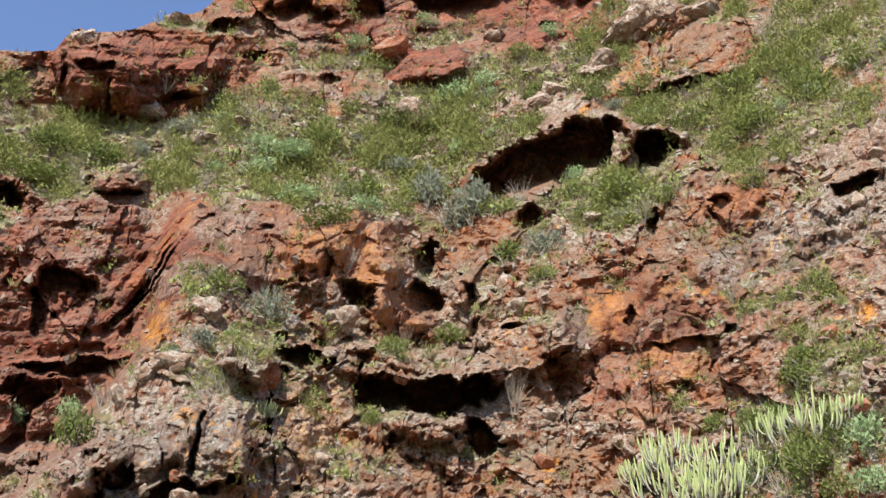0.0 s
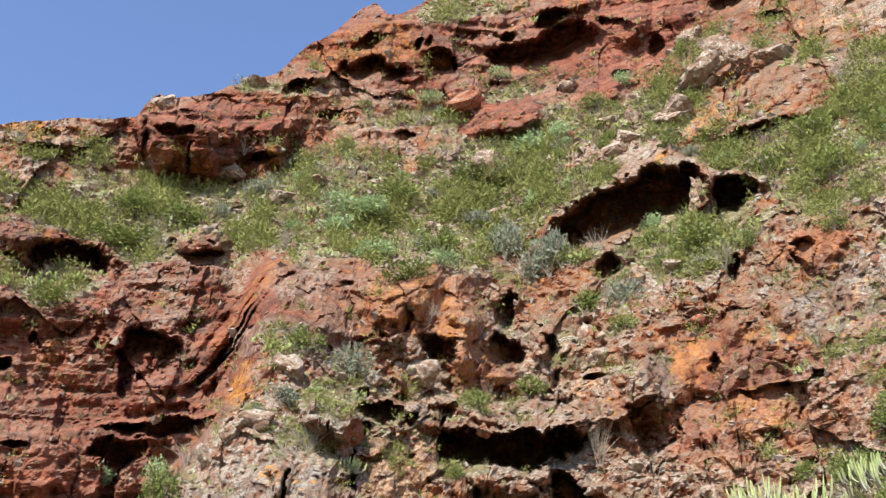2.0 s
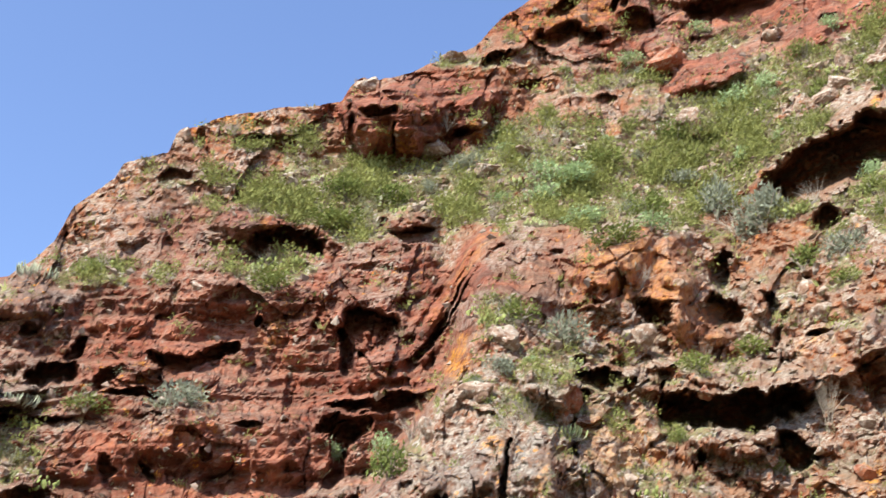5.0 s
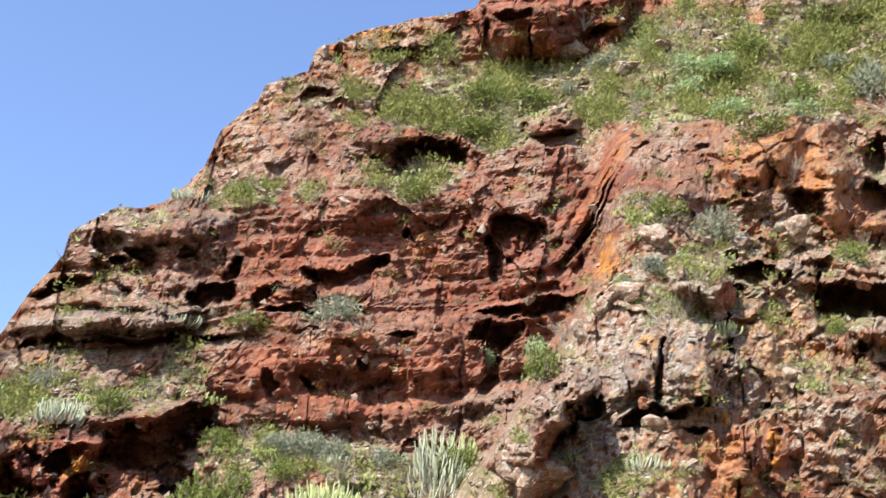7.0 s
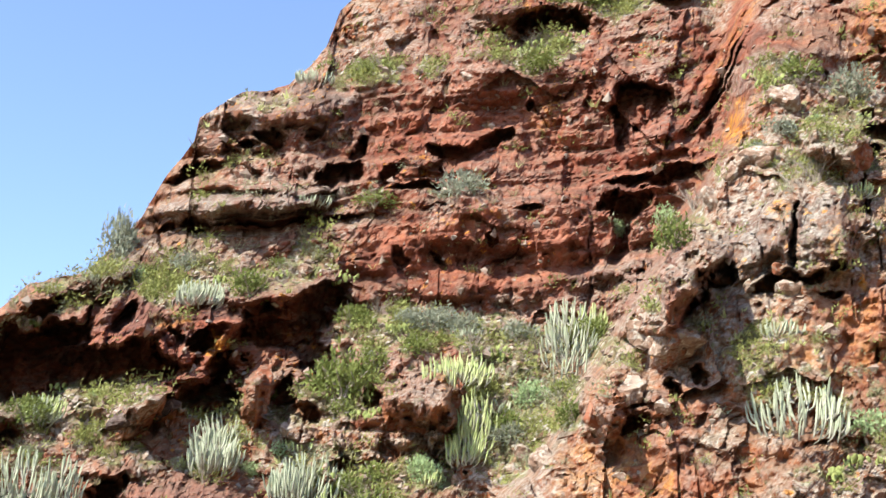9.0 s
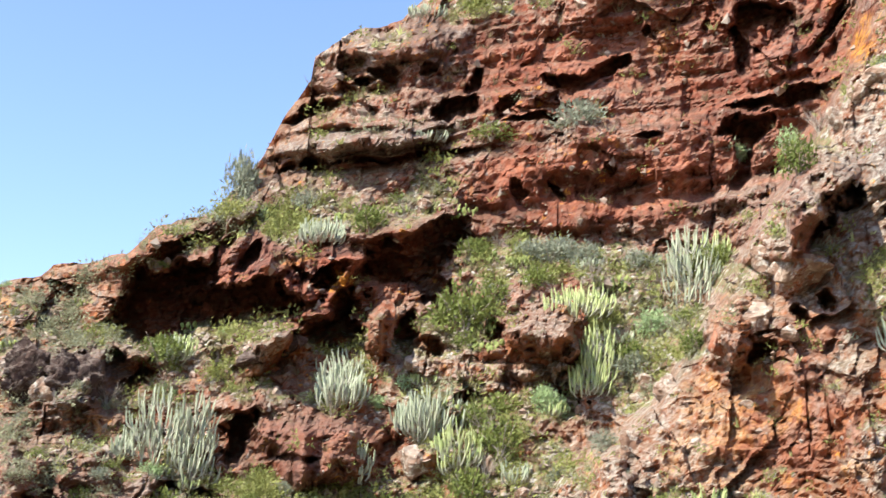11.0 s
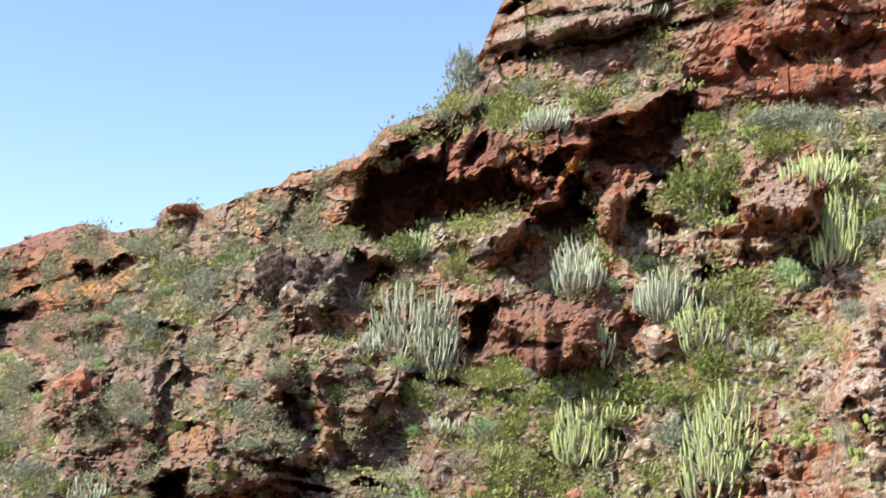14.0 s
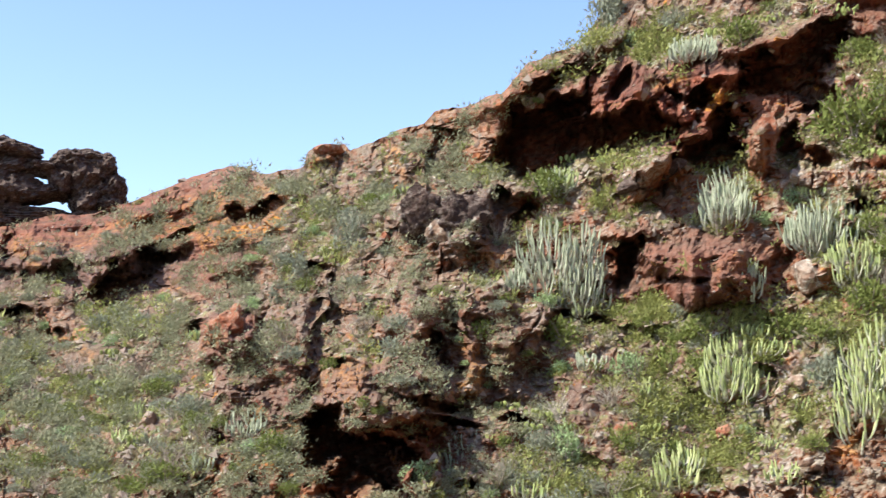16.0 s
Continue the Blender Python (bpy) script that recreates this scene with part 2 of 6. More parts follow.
def form(b, v):
    """Distance from the valley's middle at bearing b and share v of the way from the foot to the crest."""
    lift = knots(b, ((-80, 0.95), (-60, 0.85), (-50, 0.72), (-36, 0.55), (-25, 0.55), (-20, 0.65), (-12, 0.82), (30, 0.9)))
    return foot(b) + (brow(b) - foot(b)) * np.maximum(v, 0) ** lift


def ground(b, z):
    """Distance of the plain slope at bearing b and height z, with the spur that stands out before the red wall."""
    r = form(b, (z - FLOOR) / (land(b) - FLOOR))
    edge = knots(z, SPUR)
    out = 1 / (1 + np.exp(-(b - edge) / 0.45)) * knots(b, ((-13, 1), (3, 0)))
    out = out * np.clip((27 - z) / 8, 0, 1)
    return r - 4.5 * out


# ---- the hillside ----
def lattice(p, seed):
    """Smooth noise between -1 and 1 at the points p."""
    i = np.floor(p).astype(np.int64)
    f = p - i
    f = f * f * (3 - 2 * f)
    total = np.zeros(len(p))
    for k in range(8):
        o = np.array((k & 1, k >> 1 & 1, k >> 2 & 1))
        c = i + o
        h = (c[:, 0] * 374761393 + c[:, 1] * 668265263 + c[:, 2] * 2147483647 + seed * 1274126177) & 0xFFFFFFFF
        h = ((h ^ h >> 13) * 1274126177) & 0xFFFFFFFF
        h = ((h ^ h >> 16) * 2246822519) & 0xFFFFFFFF
        total += np.prod(np.where(o, f, 1 - f), axis=1) * ((h & 0xFFFF) / 32767.5 - 1)
    return total


def rough(p, size, octaves, seed, gain=0.5):
    total, amp = np.zeros(len(p)), 1.0
    for k in range(octaves):
        total += amp * lattice(p / size + 17.3 * k, seed + k)
        amp, size = amp * gain, size * 0.5
    return total


def blocks(p, size, seed):
    """Cell noise: how far the nearest of scattered points is nearer than the next, the nearest one's own number, and a plane tilted at random through it."""
    q = p / size
    i = np.floor(q).astype(np.int64)
    near, second, own, facet = np.full(len(p), 9.0), np.full(len(p), 9.0), np.zeros(len(p)), np.zeros(len(p))
    for dx in (-1, 0, 1):
        for dy in (-1, 0, 1):
            for dz in (-1, 0, 1):
                c = i + np.array((dx, dy, dz))
                h = (c[:, 0] * 73856093 ^ c[:, 1] * 19349663 ^ c[:, 2] * 83492791 ^ seed * 2654435761) & 0xFFFFFFFF
                h = ((h ^ h >> 15) * 2246822519) & 0xFFFFFFFF
                h = (h ^ h >> 13) & 0xFFFFFFFF
                spot_ = c + np.stack((h & 1023, h >> 10 & 1023, h >> 20 & 1023), 1) / 1023.0
                away = q - spot_
                d = np.sqrt((away ** 2).sum(1))
                closer = d < near
                second = np.where(closer, near, np.minimum(second, d))
                own = np.where(closer, (h >> 5 & 1023) / 1023.0, own)
                lean = np.stack((h >> 3 & 255, h >> 11 & 255, h >> 19 & 255), 1) / 127.5 - 1
                facet = np.where(closer, (away * lean).sum(1), facet)
                near = np.where(closer, d, near)
    return second - near, own, facet


def step(x, a, b):
    x = np.clip((x - a) / (b - a), 0, 1)
    return x * x * (3 - 2 * x)


BEAR = np.concatenate((np.linspace(-130, -72.2, 30), np.linspace(-72, 26, 1260), np.linspace(26.5, 130, 40)))
COLS, FOOT_ROWS, ROWS, BACK_ROWS = len(BEAR), 14, 515, 8
# heights: rows lie at even angles above the valley's middle
low_angle = knots(BEAR, ((-130, -3), (-60, -5), (-30, -5), (-19, -1.5), (-16, 0), (-8.5, 5), (-5, 8), (-2, 11.5), (2, 13.5), (24, 14), (130, 5)))
HEIGHT = np.zeros((ROWS + FOOT_ROWS, COLS))
jag = rough(np.stack((BEAR * 1.0, BEAR * 0, BEAR * 0), 1), 1.3, 4, 3, 0.6) * 0.16
for c, b in enumerate(BEAR):
    top = crest(b) + jag[c]
    zs = np.linspace(FLOOR, top, 300)
    angle = np.maximum.accumulate(np.degrees(np.arctan2(zs - EYE, ground(b, zs)))) + np.arange(300) * 1e-6
    at = np.concatenate((np.linspace(angle[0], max(low_angle[c], angle[0] + 0.01), FOOT_ROWS, endpoint=False), np.linspace(max(low_angle[c], angle[0] + 0.01), angle[-1], ROWS)))
    HEIGHT[:, c] = np.interp(at, angle, zs)
BB = np.broadcast_to(BEAR, HEIGHT.shape)
DIST = ground(BB, HEIGHT)
sinb, cosb = np.sin(np.radians(BB)), np.cos(np.radians(BB))
PLAIN = np.stack((DIST * sinb, DIST * cosb, HEIGHT), -1)
# the grain of the rock runs on evenly whether the slope is steep or lies back
lean_ = PLAIN - np.array((0, 0, EYE))
flat_p = (lean_ / np.linalg.norm(lean_, axis=-1, keepdims=True) * 44.0).reshape(-1, 3)
WARP_X = rough(flat_p, 1.3, 5, 11, 0.66).reshape(HEIGHT.shape)
WARP_Y = rough(flat_p, 1.3, 5, 23, 0.66).reshape(HEIGHT.shape)
OUT = np.zeros(HEIGHT.shape)      # how far the rock stands out towards the valley
HOLLOW = np.zeros(HEIGHT.shape)   # how deep in a cave
MASKS = {k: np.zeros(HEIGHT.shape) for k in ("green", "wine", "slate", "crust", "rust", "clean", "warm", "flute", "strata", "smooth", "bare")}


def local(b, z, w, h, tilt, warp):
    """Columns near a place, and the place's own coordinates there in half widths and half heights."""
    r = float(ground(b, z))
    reach = math.degrees((w + h) / r) * 1.3 + 0.3
    c0, c1 = np.searchsorted(BEAR, (b - reach, b + reach))
    cut = (slice(None), slice(c0, c1))
    k = warp * min(w, h, 2.2) + 0.06
    x = np.radians(BEAR[c0:c1] - b)[None, :] * r + WARP_X[cut] * k
    y = HEIGHT[cut] - z + WARP_Y[cut] * k
    ct, st = math.cos(radians(tilt)), math.sin(radians(tilt))
    return cut, (x * ct + y * st) / (w / 2), (-x * st + y * ct) / (h / 2)


def bulge(b, z, w, h, out, tilt=0):
    """A knob or block of rock that stands out."""
    cut, x, y = local(b, z, w, h, tilt, 0.16)
    q = (np.abs(x) ** 2.6 + np.abs(y) ** 2.6) ** (1 / 2.6)
    OUT[cut] += out * step(q, 1.25, 0.45)
    MASKS["green"][cut] *= 1 - 0.85 * step(q, 1.15, 0.8)


def bluff(b, z, w, h, out, tilt=0):
    """A stretch of slope made steep: its top stands out, its base stands back."""
    cut, x, y = local(b, z, w, h, tilt, 0.10)
    inside = step(np.abs(x), 1.25, 0.75)
    rise = np.where(y > 1, np.maximum(1 - (y - 1) / 0.8, 0), np.where(y < -1, np.minimum(-1 + (-1 - y) / 0.5, 0), y))
    OUT[cut] += out * rise * inside
    MASKS["green"][cut] *= 1 - 0.8 * inside * step(np.abs(y), 1.1, 0.8)


def cave(b, z, w, h, deep, tilt=0):
    """A hollow under an overhanging brow; its floor slopes up into the rock."""
    cut, x, y = local(b, z, w, h, tilt, 0.32 if h < 1.8 else 0.19)
    x, y = x / 1.1, y / 1.1
    y = np.where(y < 0, y * 1.05 - 0.12 * x, y)
    q = (np.abs(x) ** 1.9 + np.abs(y) ** 1.9) ** (1 / 1.9)
    floor_ = step(y, 0.1, -0.6) * step(h, 1.0, 2.2)      # only the larger ones
    into = step(q, 1.06, 0.72) * (1 - floor_) + step(q, 1.12, 0.15) * floor_
    deep = 0.62 * deep + 0.35
    OUT[cut] += 0.22 * deep * step(q, 1.9, 1.1) * step(y, 0.0, 0.7) * step(q, 0.95, 1.1)
    OUT[cut] -= np.maximum(deep * into - HOLLOW[cut], 0)
    HOLLOW[cut] = np.maximum(HOLLOW[cut], deep * into)
    MASKS["green"][cut] *= 1 - step(q, 1.15, 0.95)


def crack(b, z, w, h, deep, tilt=0):
    cut, x, y = local(b, z, w, h, tilt, 0.5)
    OUT[cut] -= deep * step(np.abs(x), 1.0, 0.5) * step(np.abs(y), 1.0, 0.8)


def patch(kind, b, z, w, h, much, tilt=0):
    """A cover of plants, lichen or another rock colour, frayed at its edge."""
    cut, x, y = local(b, z, w, h, tilt, 0.3)
    q = np.sqrt(x * x + y * y)
    MASKS[kind][cut] = np.maximum(MASKS[kind][cut], much * step(q, 1.2, 0.7))



# rock colours
patch("wine", -27.18, 17.53, 17.7, 18.4, 0.9)
patch("wine", -18.54, 19.52, 6.6, 20.9, 1)
patch("wine", 0.88, 41.19, 20.1, 14.5, 0.75)
patch("clean", -2.26, 41.87, 17.4, 10.4, 0.6)
patch("wine", -66.44, 11.38, 10.8, 4.4, 0.8)
patch("wine", -16.83, 34.83, 7.9, 8.8, 0.7)
patch("wine", -0.89, 35.76, 5.3, 3.9, 0.6)
patch("wine", -38.93, 11.65, 12.8, 4.5, 0.8)
patch("wine", -42.68, 6.11, 9.9, 4.5, 0.6)
patch("wine", -55.24, 1.62, 10.4, 4.4, 0.5)
patch("slate", -12.77, 11.82, 1.6, 3.7, 0.6)
patch("slate", -9.70, 12.04, 1.3, 2.8, 0.4)
patch("slate", 6.46, 17.78, 1.1, 2.8, 0.8)
patch("slate", 17.98, 19.31, 3.5, 3.2, 0.7)
patch("slate", 1.38, 15.09, 2.1, 0.9, 0.8)
patch("slate", -50.07, 8.07, 4.4, 3.1, 0.8)
patch("slate", -54.24, 2.21, 3.0, 2.1, 0.6)
patch("crust", 13.79, 18.84, 2.1, 1.6, 1)
patch("crust", 19.98, 23.23, 3.9, 3.9, 0.6)
patch("crust", -16.96, 11.80, 1.9, 5.9, 1)
patch("crust", -12.37, 14.88, 3.9, 2.6, 1)
patch("crust", 5.22, 32.24, 7.3, 4.0, 1)
patch("crust", 7.67, 22.67, 4.0, 2.5, 0.9)
patch("crust", -20.42, 8.47, 2.0, 3.8, 1)
patch("crust", -18.31, 8.46, 2.7, 2.2, 1)
patch("crust", -26.15, 3.91, 2.5, 3.0, 0.9)
patch("crust", -28.80, 9.35, 1.7, 1.1, 1)
patch("crust", -47.82, 12.70, 4.2, 1.7, 1, 35)
patch("crust", -53.03, 6.95, 5.5, 3.0, 1)
patch("rust", -3.58, 24.86, 0.9, 0.7, 1)
patch("rust", -12.28, 12.85, 0.4, 0.5, 1)
patch("rust", 8.12, 17.73, 1.6, 3.5, 0.3)
patch("rust", -5.27, 21.81, 3.9, 3.8, 0.45)
patch("rust", -25.69, 33.61, 2.6, 1.2, 0.9)
patch("rust", -38.03, 11.25, 1.1, 1.1, 0.8)
patch("rust", -59.56, 8.86, 3.4, 1.7, 0.4)
patch("rust", 4.74, 12.84, 0.5, 1.2, 0.9)
patch("rust", 20.17, 15.39, 0.5, 0.9, 0.9)
patch("rust", -12.93, 32.84, 2.0, 1.8, 0.6)
patch("rust", -6.67, 31.89, 2.7, 1.1, 0.7)
patch("rust", -6.17, 12.87, 2.5, 4.7, 0.4)
patch("rust", -10.82, 8.49, 3.4, 2.4, 0.3)
patch("rust", -61.5, 9.4, 8.5, 2.4, 0.4)
patch("rust", -57.73, 0.79, 1.7, 1.6, 0.5)
patch("warm", -19.13, 8.93, 2.6, 6.2, 1)
patch("warm", -11.52, 11.41, 4.9, 8.7, 1)
patch("crust", -22.96, 4.45, 3.7, 5.1, 0.6)
patch("rust", -20.95, 5.41, 2.0, 3.2, 0.35)
patch("flute", -4.69, 21.21, 5.4, 7.1, 1)
patch("flute", 9.51, 17.71, 5.8, 5.5, 0.8)
patch("flute", -53.22, 3.84, 6.2, 3.5, 1)
patch("flute", -17.61, 19.05, 3.9, 3.8, 0.8)
patch("flute", -39.12, 5.71, 3.6, 2.4, 1)
patch("flute", -15.68, 35.02, 7.9, 6.9, 0.7)
patch("smooth", -12.77, 11.82, 1.9, 3.7, 1)
patch("smooth", -9.68, 12.22, 1.5, 2.8, 1)
patch("smooth", 7.28, 17.63, 2.3, 3.0, 1)
patch("smooth", 18.59, 19.68, 3.0, 2.4, 0.9)
patch("smooth", -7.12, 9.32, 3.4, 3.2, 0.6)
patch("flute", -26.38, 3.95, 1.9, 3.7, 0.7)
patch("strata", -37.08, 18.02, 8.3, 4.1, 1)
patch("strata", -25.97, 13.71, 9.1, 2.7, 1)
patch("strata", -27.35, 22.27, 7.5, 3.0, 0.6)
# fresh faces without lichen
patch("clean", -16.26, 34.96, 7.9, 7.2, 1)
patch("wine", -16.26, 34.96, 7.9, 7.2, 0.95)
patch("clean", -0.58, 35.78, 5.0, 3.9, 1)
patch("clean", -14.17, 22.23, 1.8, 8.4, 1, 30)
patch("wine", -14.17, 22.23, 1.8, 8.4, 0.9, 30)
patch("clean", -18.54, 19.52, 4.6, 6.7, 0.7)
patch("clean", 7.87, 18.03, 2.9, 4.1, 0.8)
patch("clean", -4.71, 22.32, 4.6, 5.0, 0.7)
patch("clean", 14.46, 21.87, 1.9, 3.3, 0.8)
patch("clean", -25.99, 14.39, 9.6, 3.9, 1)
patch("clean", -28.38, 19.94, 7.4, 4.2, 0.7)
patch("clean", -19.01, 16.80, 3.4, 4.6, 0.8)
patch("clean", -40.76, 12.15, 4.9, 2.1, 1)
patch("clean", -39.12, 5.71, 3.4, 2.2, 1)
patch("clean", 4.07, 40.94, 8.5, 8.9, 0.8)
patch("clean", -8.68, 41.57, 7.2, 5.8, 0.7)
patch("slate", -36.38, 22.20, 7.4, 3.4, 0.6)
patch("slate", -36.77, 17.50, 7.0, 1.3, 0.6)
# plant cover
patch("green", -6.86, 28.05, 11.9, 7.2, 0.95, 12)
patch("green", 17.94, 29.48, 10.4, 11.8, 1)
patch("green", -18.77, 28.28, 6.6, 4.6, 0.8)
patch("green", 2.49, 33.52, 7.0, 5.0, 0.8, 15)
patch("green", -0.06, 27.32, 3.6, 4.2, 0.8)
patch("green", 8.93, 24.01, 5.7, 4.0, 0.8)
patch("green", -9.89, 17.47, 4.1, 3.2, 0.8)
patch("green", 2.76, 22.77, 4.9, 4.7, 0.8)
patch("green", 16.89, 14.67, 5.7, 3.8, 0.5)
patch("green", 16.97, 11.32, 4.8, 3.4, 1)
patch("green", -12.37, 14.88, 2.0, 1.7, 0.6)
patch("green", -0.18, 18.27, 3.7, 1.3, 0.7)
patch("green", -4.74, 24.74, 4.9, 3.0, 0.8)
patch("green", 18.32, 18.12, 3.8, 5.0, 0.55)
patch("green", -4.48, 12.19, 3.1, 1.7, 0.5)
patch("green", -15.98, 13.43, 2.2, 4.3, 0.7)
patch("green", -4.01, 38.43, 5.5, 3.1, 0.6)
patch("green", -30.68, 23.21, 4.4, 2.4, 0.7)
patch("green", -15.65, 28.84, 9.5, 4.4, 0.8)
patch("green", -22.01, 36.19, 5.4, 1.3, 0.6)
patch("green", -26.77, 17.74, 2.8, 1.2, 0.7)
patch("green", -23.15, 24.02, 3.5, 1.9, 0.8)
patch("green", -30.21, 23.61, 4.4, 1.9, 0.6)
patch("green", -30.96, 17.31, 3.6, 1.2, 0.8)
patch("green", -27.19, 17.79, 2.8, 1.4, 0.8)
patch("green", -37.50, 14.48, 9.3, 2.2, 0.75)
patch("green", -29.06, 12.15, 6.4, 2.8, 0.85)
patch("green", -32.02, 10.27, 4.1, 3.2, 0.75)
patch("green", -24.81, 10.36, 5.4, 3.0, 0.9)
patch("green", -23.49, 8.59, 4.8, 2.7, 0.9)
patch("green", -20.15, 11.15, 2.8, 4.0, 0.8)
patch("green", -12.77, 8.78, 2.6, 1.8, 0.5)
patch("green", -8.10, 7.31, 3.1, 2.0, 0.9)
patch("green", -16.90, 15.28, 2.0, 4.4, 0.8)
patch("green", -11.05, 13.91, 1.8, 2.0, 0.6)
patch("green", -24.93, 9.15, 4.0, 5.5, 0.9)
patch("green", -30.39, 4.93, 5.6, 4.1, 0.95)
patch("green", -34.24, 2.95, 6.0, 3.2, 0.9)
patch("green", -39.19, 3.75, 4.1, 2.5, 0.8)
patch("green", -44.48, 4.24, 4.4, 2.2, 0.7)
patch("green", -44.72, 7.44, 5.3, 2.7, 0.7)
patch("green", -43.15, 9.69, 3.1, 1.6, 0.8)
patch("green", -35.25, 7.06, 6.2, 1.6, 0.8)
patch("green", -29.86, 12.05, 7.4, 2.3, 0.85)
patch("green", -38.87, 14.11, 6.6, 1.7, 0.7)
patch("green", -56.24, 8.03, 5.5, 2.9, 0.65)
patch("green", -24.97, 2.30, 2.8, 1.5, 0.8)
patch("green", -63.85, 1.98, 8.0, 5.0, 0.8)
patch("green", -67.00, 4.52, 5.6, 2.7, 0.8)
patch("green", -41.45, 1.83, 7.8, 3.8, 0.8)
patch("green", -45.25, -0.07, 7.3, 1.4, 0.85)
patch("green", -67.30, 0.25, 3.4, 1.3, 0.8)
patch("green", -55.26, 9.89, 5.0, 3.3, 0.6)
patch("green", -49.65, 4.46, 2.6, 1.4, 0.5)
patch("green", -61.93, 2.45, 11.6, 5.4, 0.6)
patch("wine", -66.40, 8.85, 7.8, 4.3, 0.8)
patch("crust", -10.23, 9.44, 5.7, 4.8, 0.9)
patch("green", -10.85, 8.19, 3.9, 2.4, 0.6)
patch("slate", -57.76, 3.96, 8.5, 5.7, 0.4)
patch("slate", -57.81, 10.41, 11.0, 4.8, 0.3)
patch("green", -20.53, 3.20, 3.5, 1.6, 0.9)
patch("smooth", -20.53, 3.20, 3.5, 1.6, 0.8)
patch("clean", -9.19, 34.95, 6.7, 7.1, 0.5)
patch("green", -13.85, 38.63, 6.2, 2.0, 0.6)
patch("green", -23.15, 35.27, 6.9, 1.0, 0.7)
patch("green", -25.27, 32.37, 6.6, 1.9, 0.6)
patch("smooth", -14.12, 7.56, 4.9, 4.3, 0.7)
patch("smooth", -12.60, 10.72, 6.82, 7.99, 0.85)
patch("smooth", -16.09, 8.41, 5.36, 4.04, 0.7)
patch("smooth", -20.84, 6.91, 5.17, 9.31, 0.75)
patch("slate", -13.66, 12.11, 1.39, 3.59, 0.85, -25)
patch("slate", -10.28, 12.55, 1.37, 2.86, 0.8, -25)
patch("crust", -17.49, 11.98, 1.91, 4.84, 1, 45)
patch("crust", -13.67, 13.90, 2.78, 1.88, 1, 20)
patch("clean", -8.28, 9.52, 3.01, 3.54, 0.6)
patch("rust", -8.73, 10.83, 0.26, 1.04, 0.9)
patch("rust", -6.79, 10.05, 0.28, 1.83, 0.8)
patch("rust", -12.29, 12.89, 0.48, 0.77, 1)
patch("rust", -14.08, 16.58, 0.58, 2.77, 1)
patch("rust", -6.05, 13.84, 1.41, 1.83, 0.35)
patch("wine", -16.76, 10.28, 1.10, 2.10, 0.9)
patch("clean", -16.76, 10.28, 1.10, 2.10, 1)
patch("green", -36.39, 22.37, 5.75, 1.69, 0.4, -4)
patch("smooth", -36.39, 22.37, 5.97, 2.18, 0.9)
patch("green", -36.24, 17.51, 5.08, 0.54, 0.35)
patch("green", -28.76, 16.54, 5.68, 1.27, 0.35)
patch("green", -38.86, 15.31, 4.78, 1.01, 0.45)
patch("clean", -28.65, 19.97, 4.04, 3.68, 0.9)
patch("clean", -25.46, 14.42, 7.62, 3.49, 1)
patch("clean", -35.88, 16.39, 4.98, 0.67, 1)
patch("wine", -35.88, 16.39, 4.98, 0.67, 1)
patch("clean", -5.56, 21.75, 3.05, 5.34, 0.8)
patch("rust", -6.42, 21.96, 1.14, 3.97, 0.3)
patch("rust", -2.68, 19.70, 1.66, 4.88, 0.3)
patch("clean", -2.40, 19.77, 2.22, 5.49, 0.7)
patch("clean", 8.13, 17.74, 2.06, 3.53, 0.9)
patch("rust", 8.29, 17.97, 1.20, 2.80, 0.35)
patch("rust", 11.41, 18.63, 1.69, 1.57, 0.35)
patch("clean", 11.23, 15.92, 4.11, 5.97, 0.6)
patch("slate", 6.75, 17.74, 0.69, 2.27, 0.9)
patch("slate", 14.10, 19.06, 2.16, 2.39, 0.7)
patch("slate", 18.33, 19.80, 2.40, 3.00, 0.6)
patch("crust", 18.46, 20.64, 1.79, 1.71, 0.8)
patch("rust", -3.44, 24.88, 0.63, 0.50, 1)
patch("rust", -14.08, 17.67, 0.74, 2.37, 1)
patch("rust", -12.39, 12.84, 0.50, 0.69, 1)
patch("rust", 4.61, 12.66, 0.40, 1.77, 0.9)
patch("rust", 20.31, 15.39, 0.30, 0.94, 0.9)
patch("wine", -14.20, 22.56, 1.16, 8.38, 0.9, -30)
patch("clean", -14.20, 22.56, 1.16, 8.38, 0.9, -30)
patch("rust", -13.21, 23.11, 0.96, 6.03, 0.3, -30)
patch("slate", -10.22, 11.93, 1.24, 2.33, 0.8, -30)
patch("slate", -13.55, 11.98, 1.48, 2.76, 0.8, -35)
patch("smooth", -12.03, 11.90, 3.50, 3.60, 0.8)
patch("smooth", 8.38, 17.44, 4.40, 4.98, 0.8)
patch("smooth", -4.99, 21.86, 3.83, 4.89, 0.6)
patch("wine", -16.77, 17.73, 2.60, 1.79, 1)
patch("clean", -16.77, 17.73, 2.60, 1.79, 0.8)
patch("rust", -59.05, 8.54, 2.44, 1.09, 0.8)
patch("rust", -61.06, 9.06, 1.26, 3.24, 0.5)
patch("rust", -56.28, 11.45, 1.29, 0.73, 0.5)
patch("wine", -52.73, 0.79, 2.76, 1.69, 0.9)
patch("clean", -52.73, 0.79, 2.76, 1.69, 0.8)
patch("wine", -60.25, 4.20, 1.87, 2.34, 0.9)
patch("clean", -60.25, 4.20, 1.87, 2.34, 0.9)
patch("rust", -60.74, 4.22, 1.03, 1.18, 0.3)
patch("flute", -51.69, 3.80, 3.50, 3.29, 1)
patch("rust", -48.91, 3.09, 1.22, 1.45, 0.4)
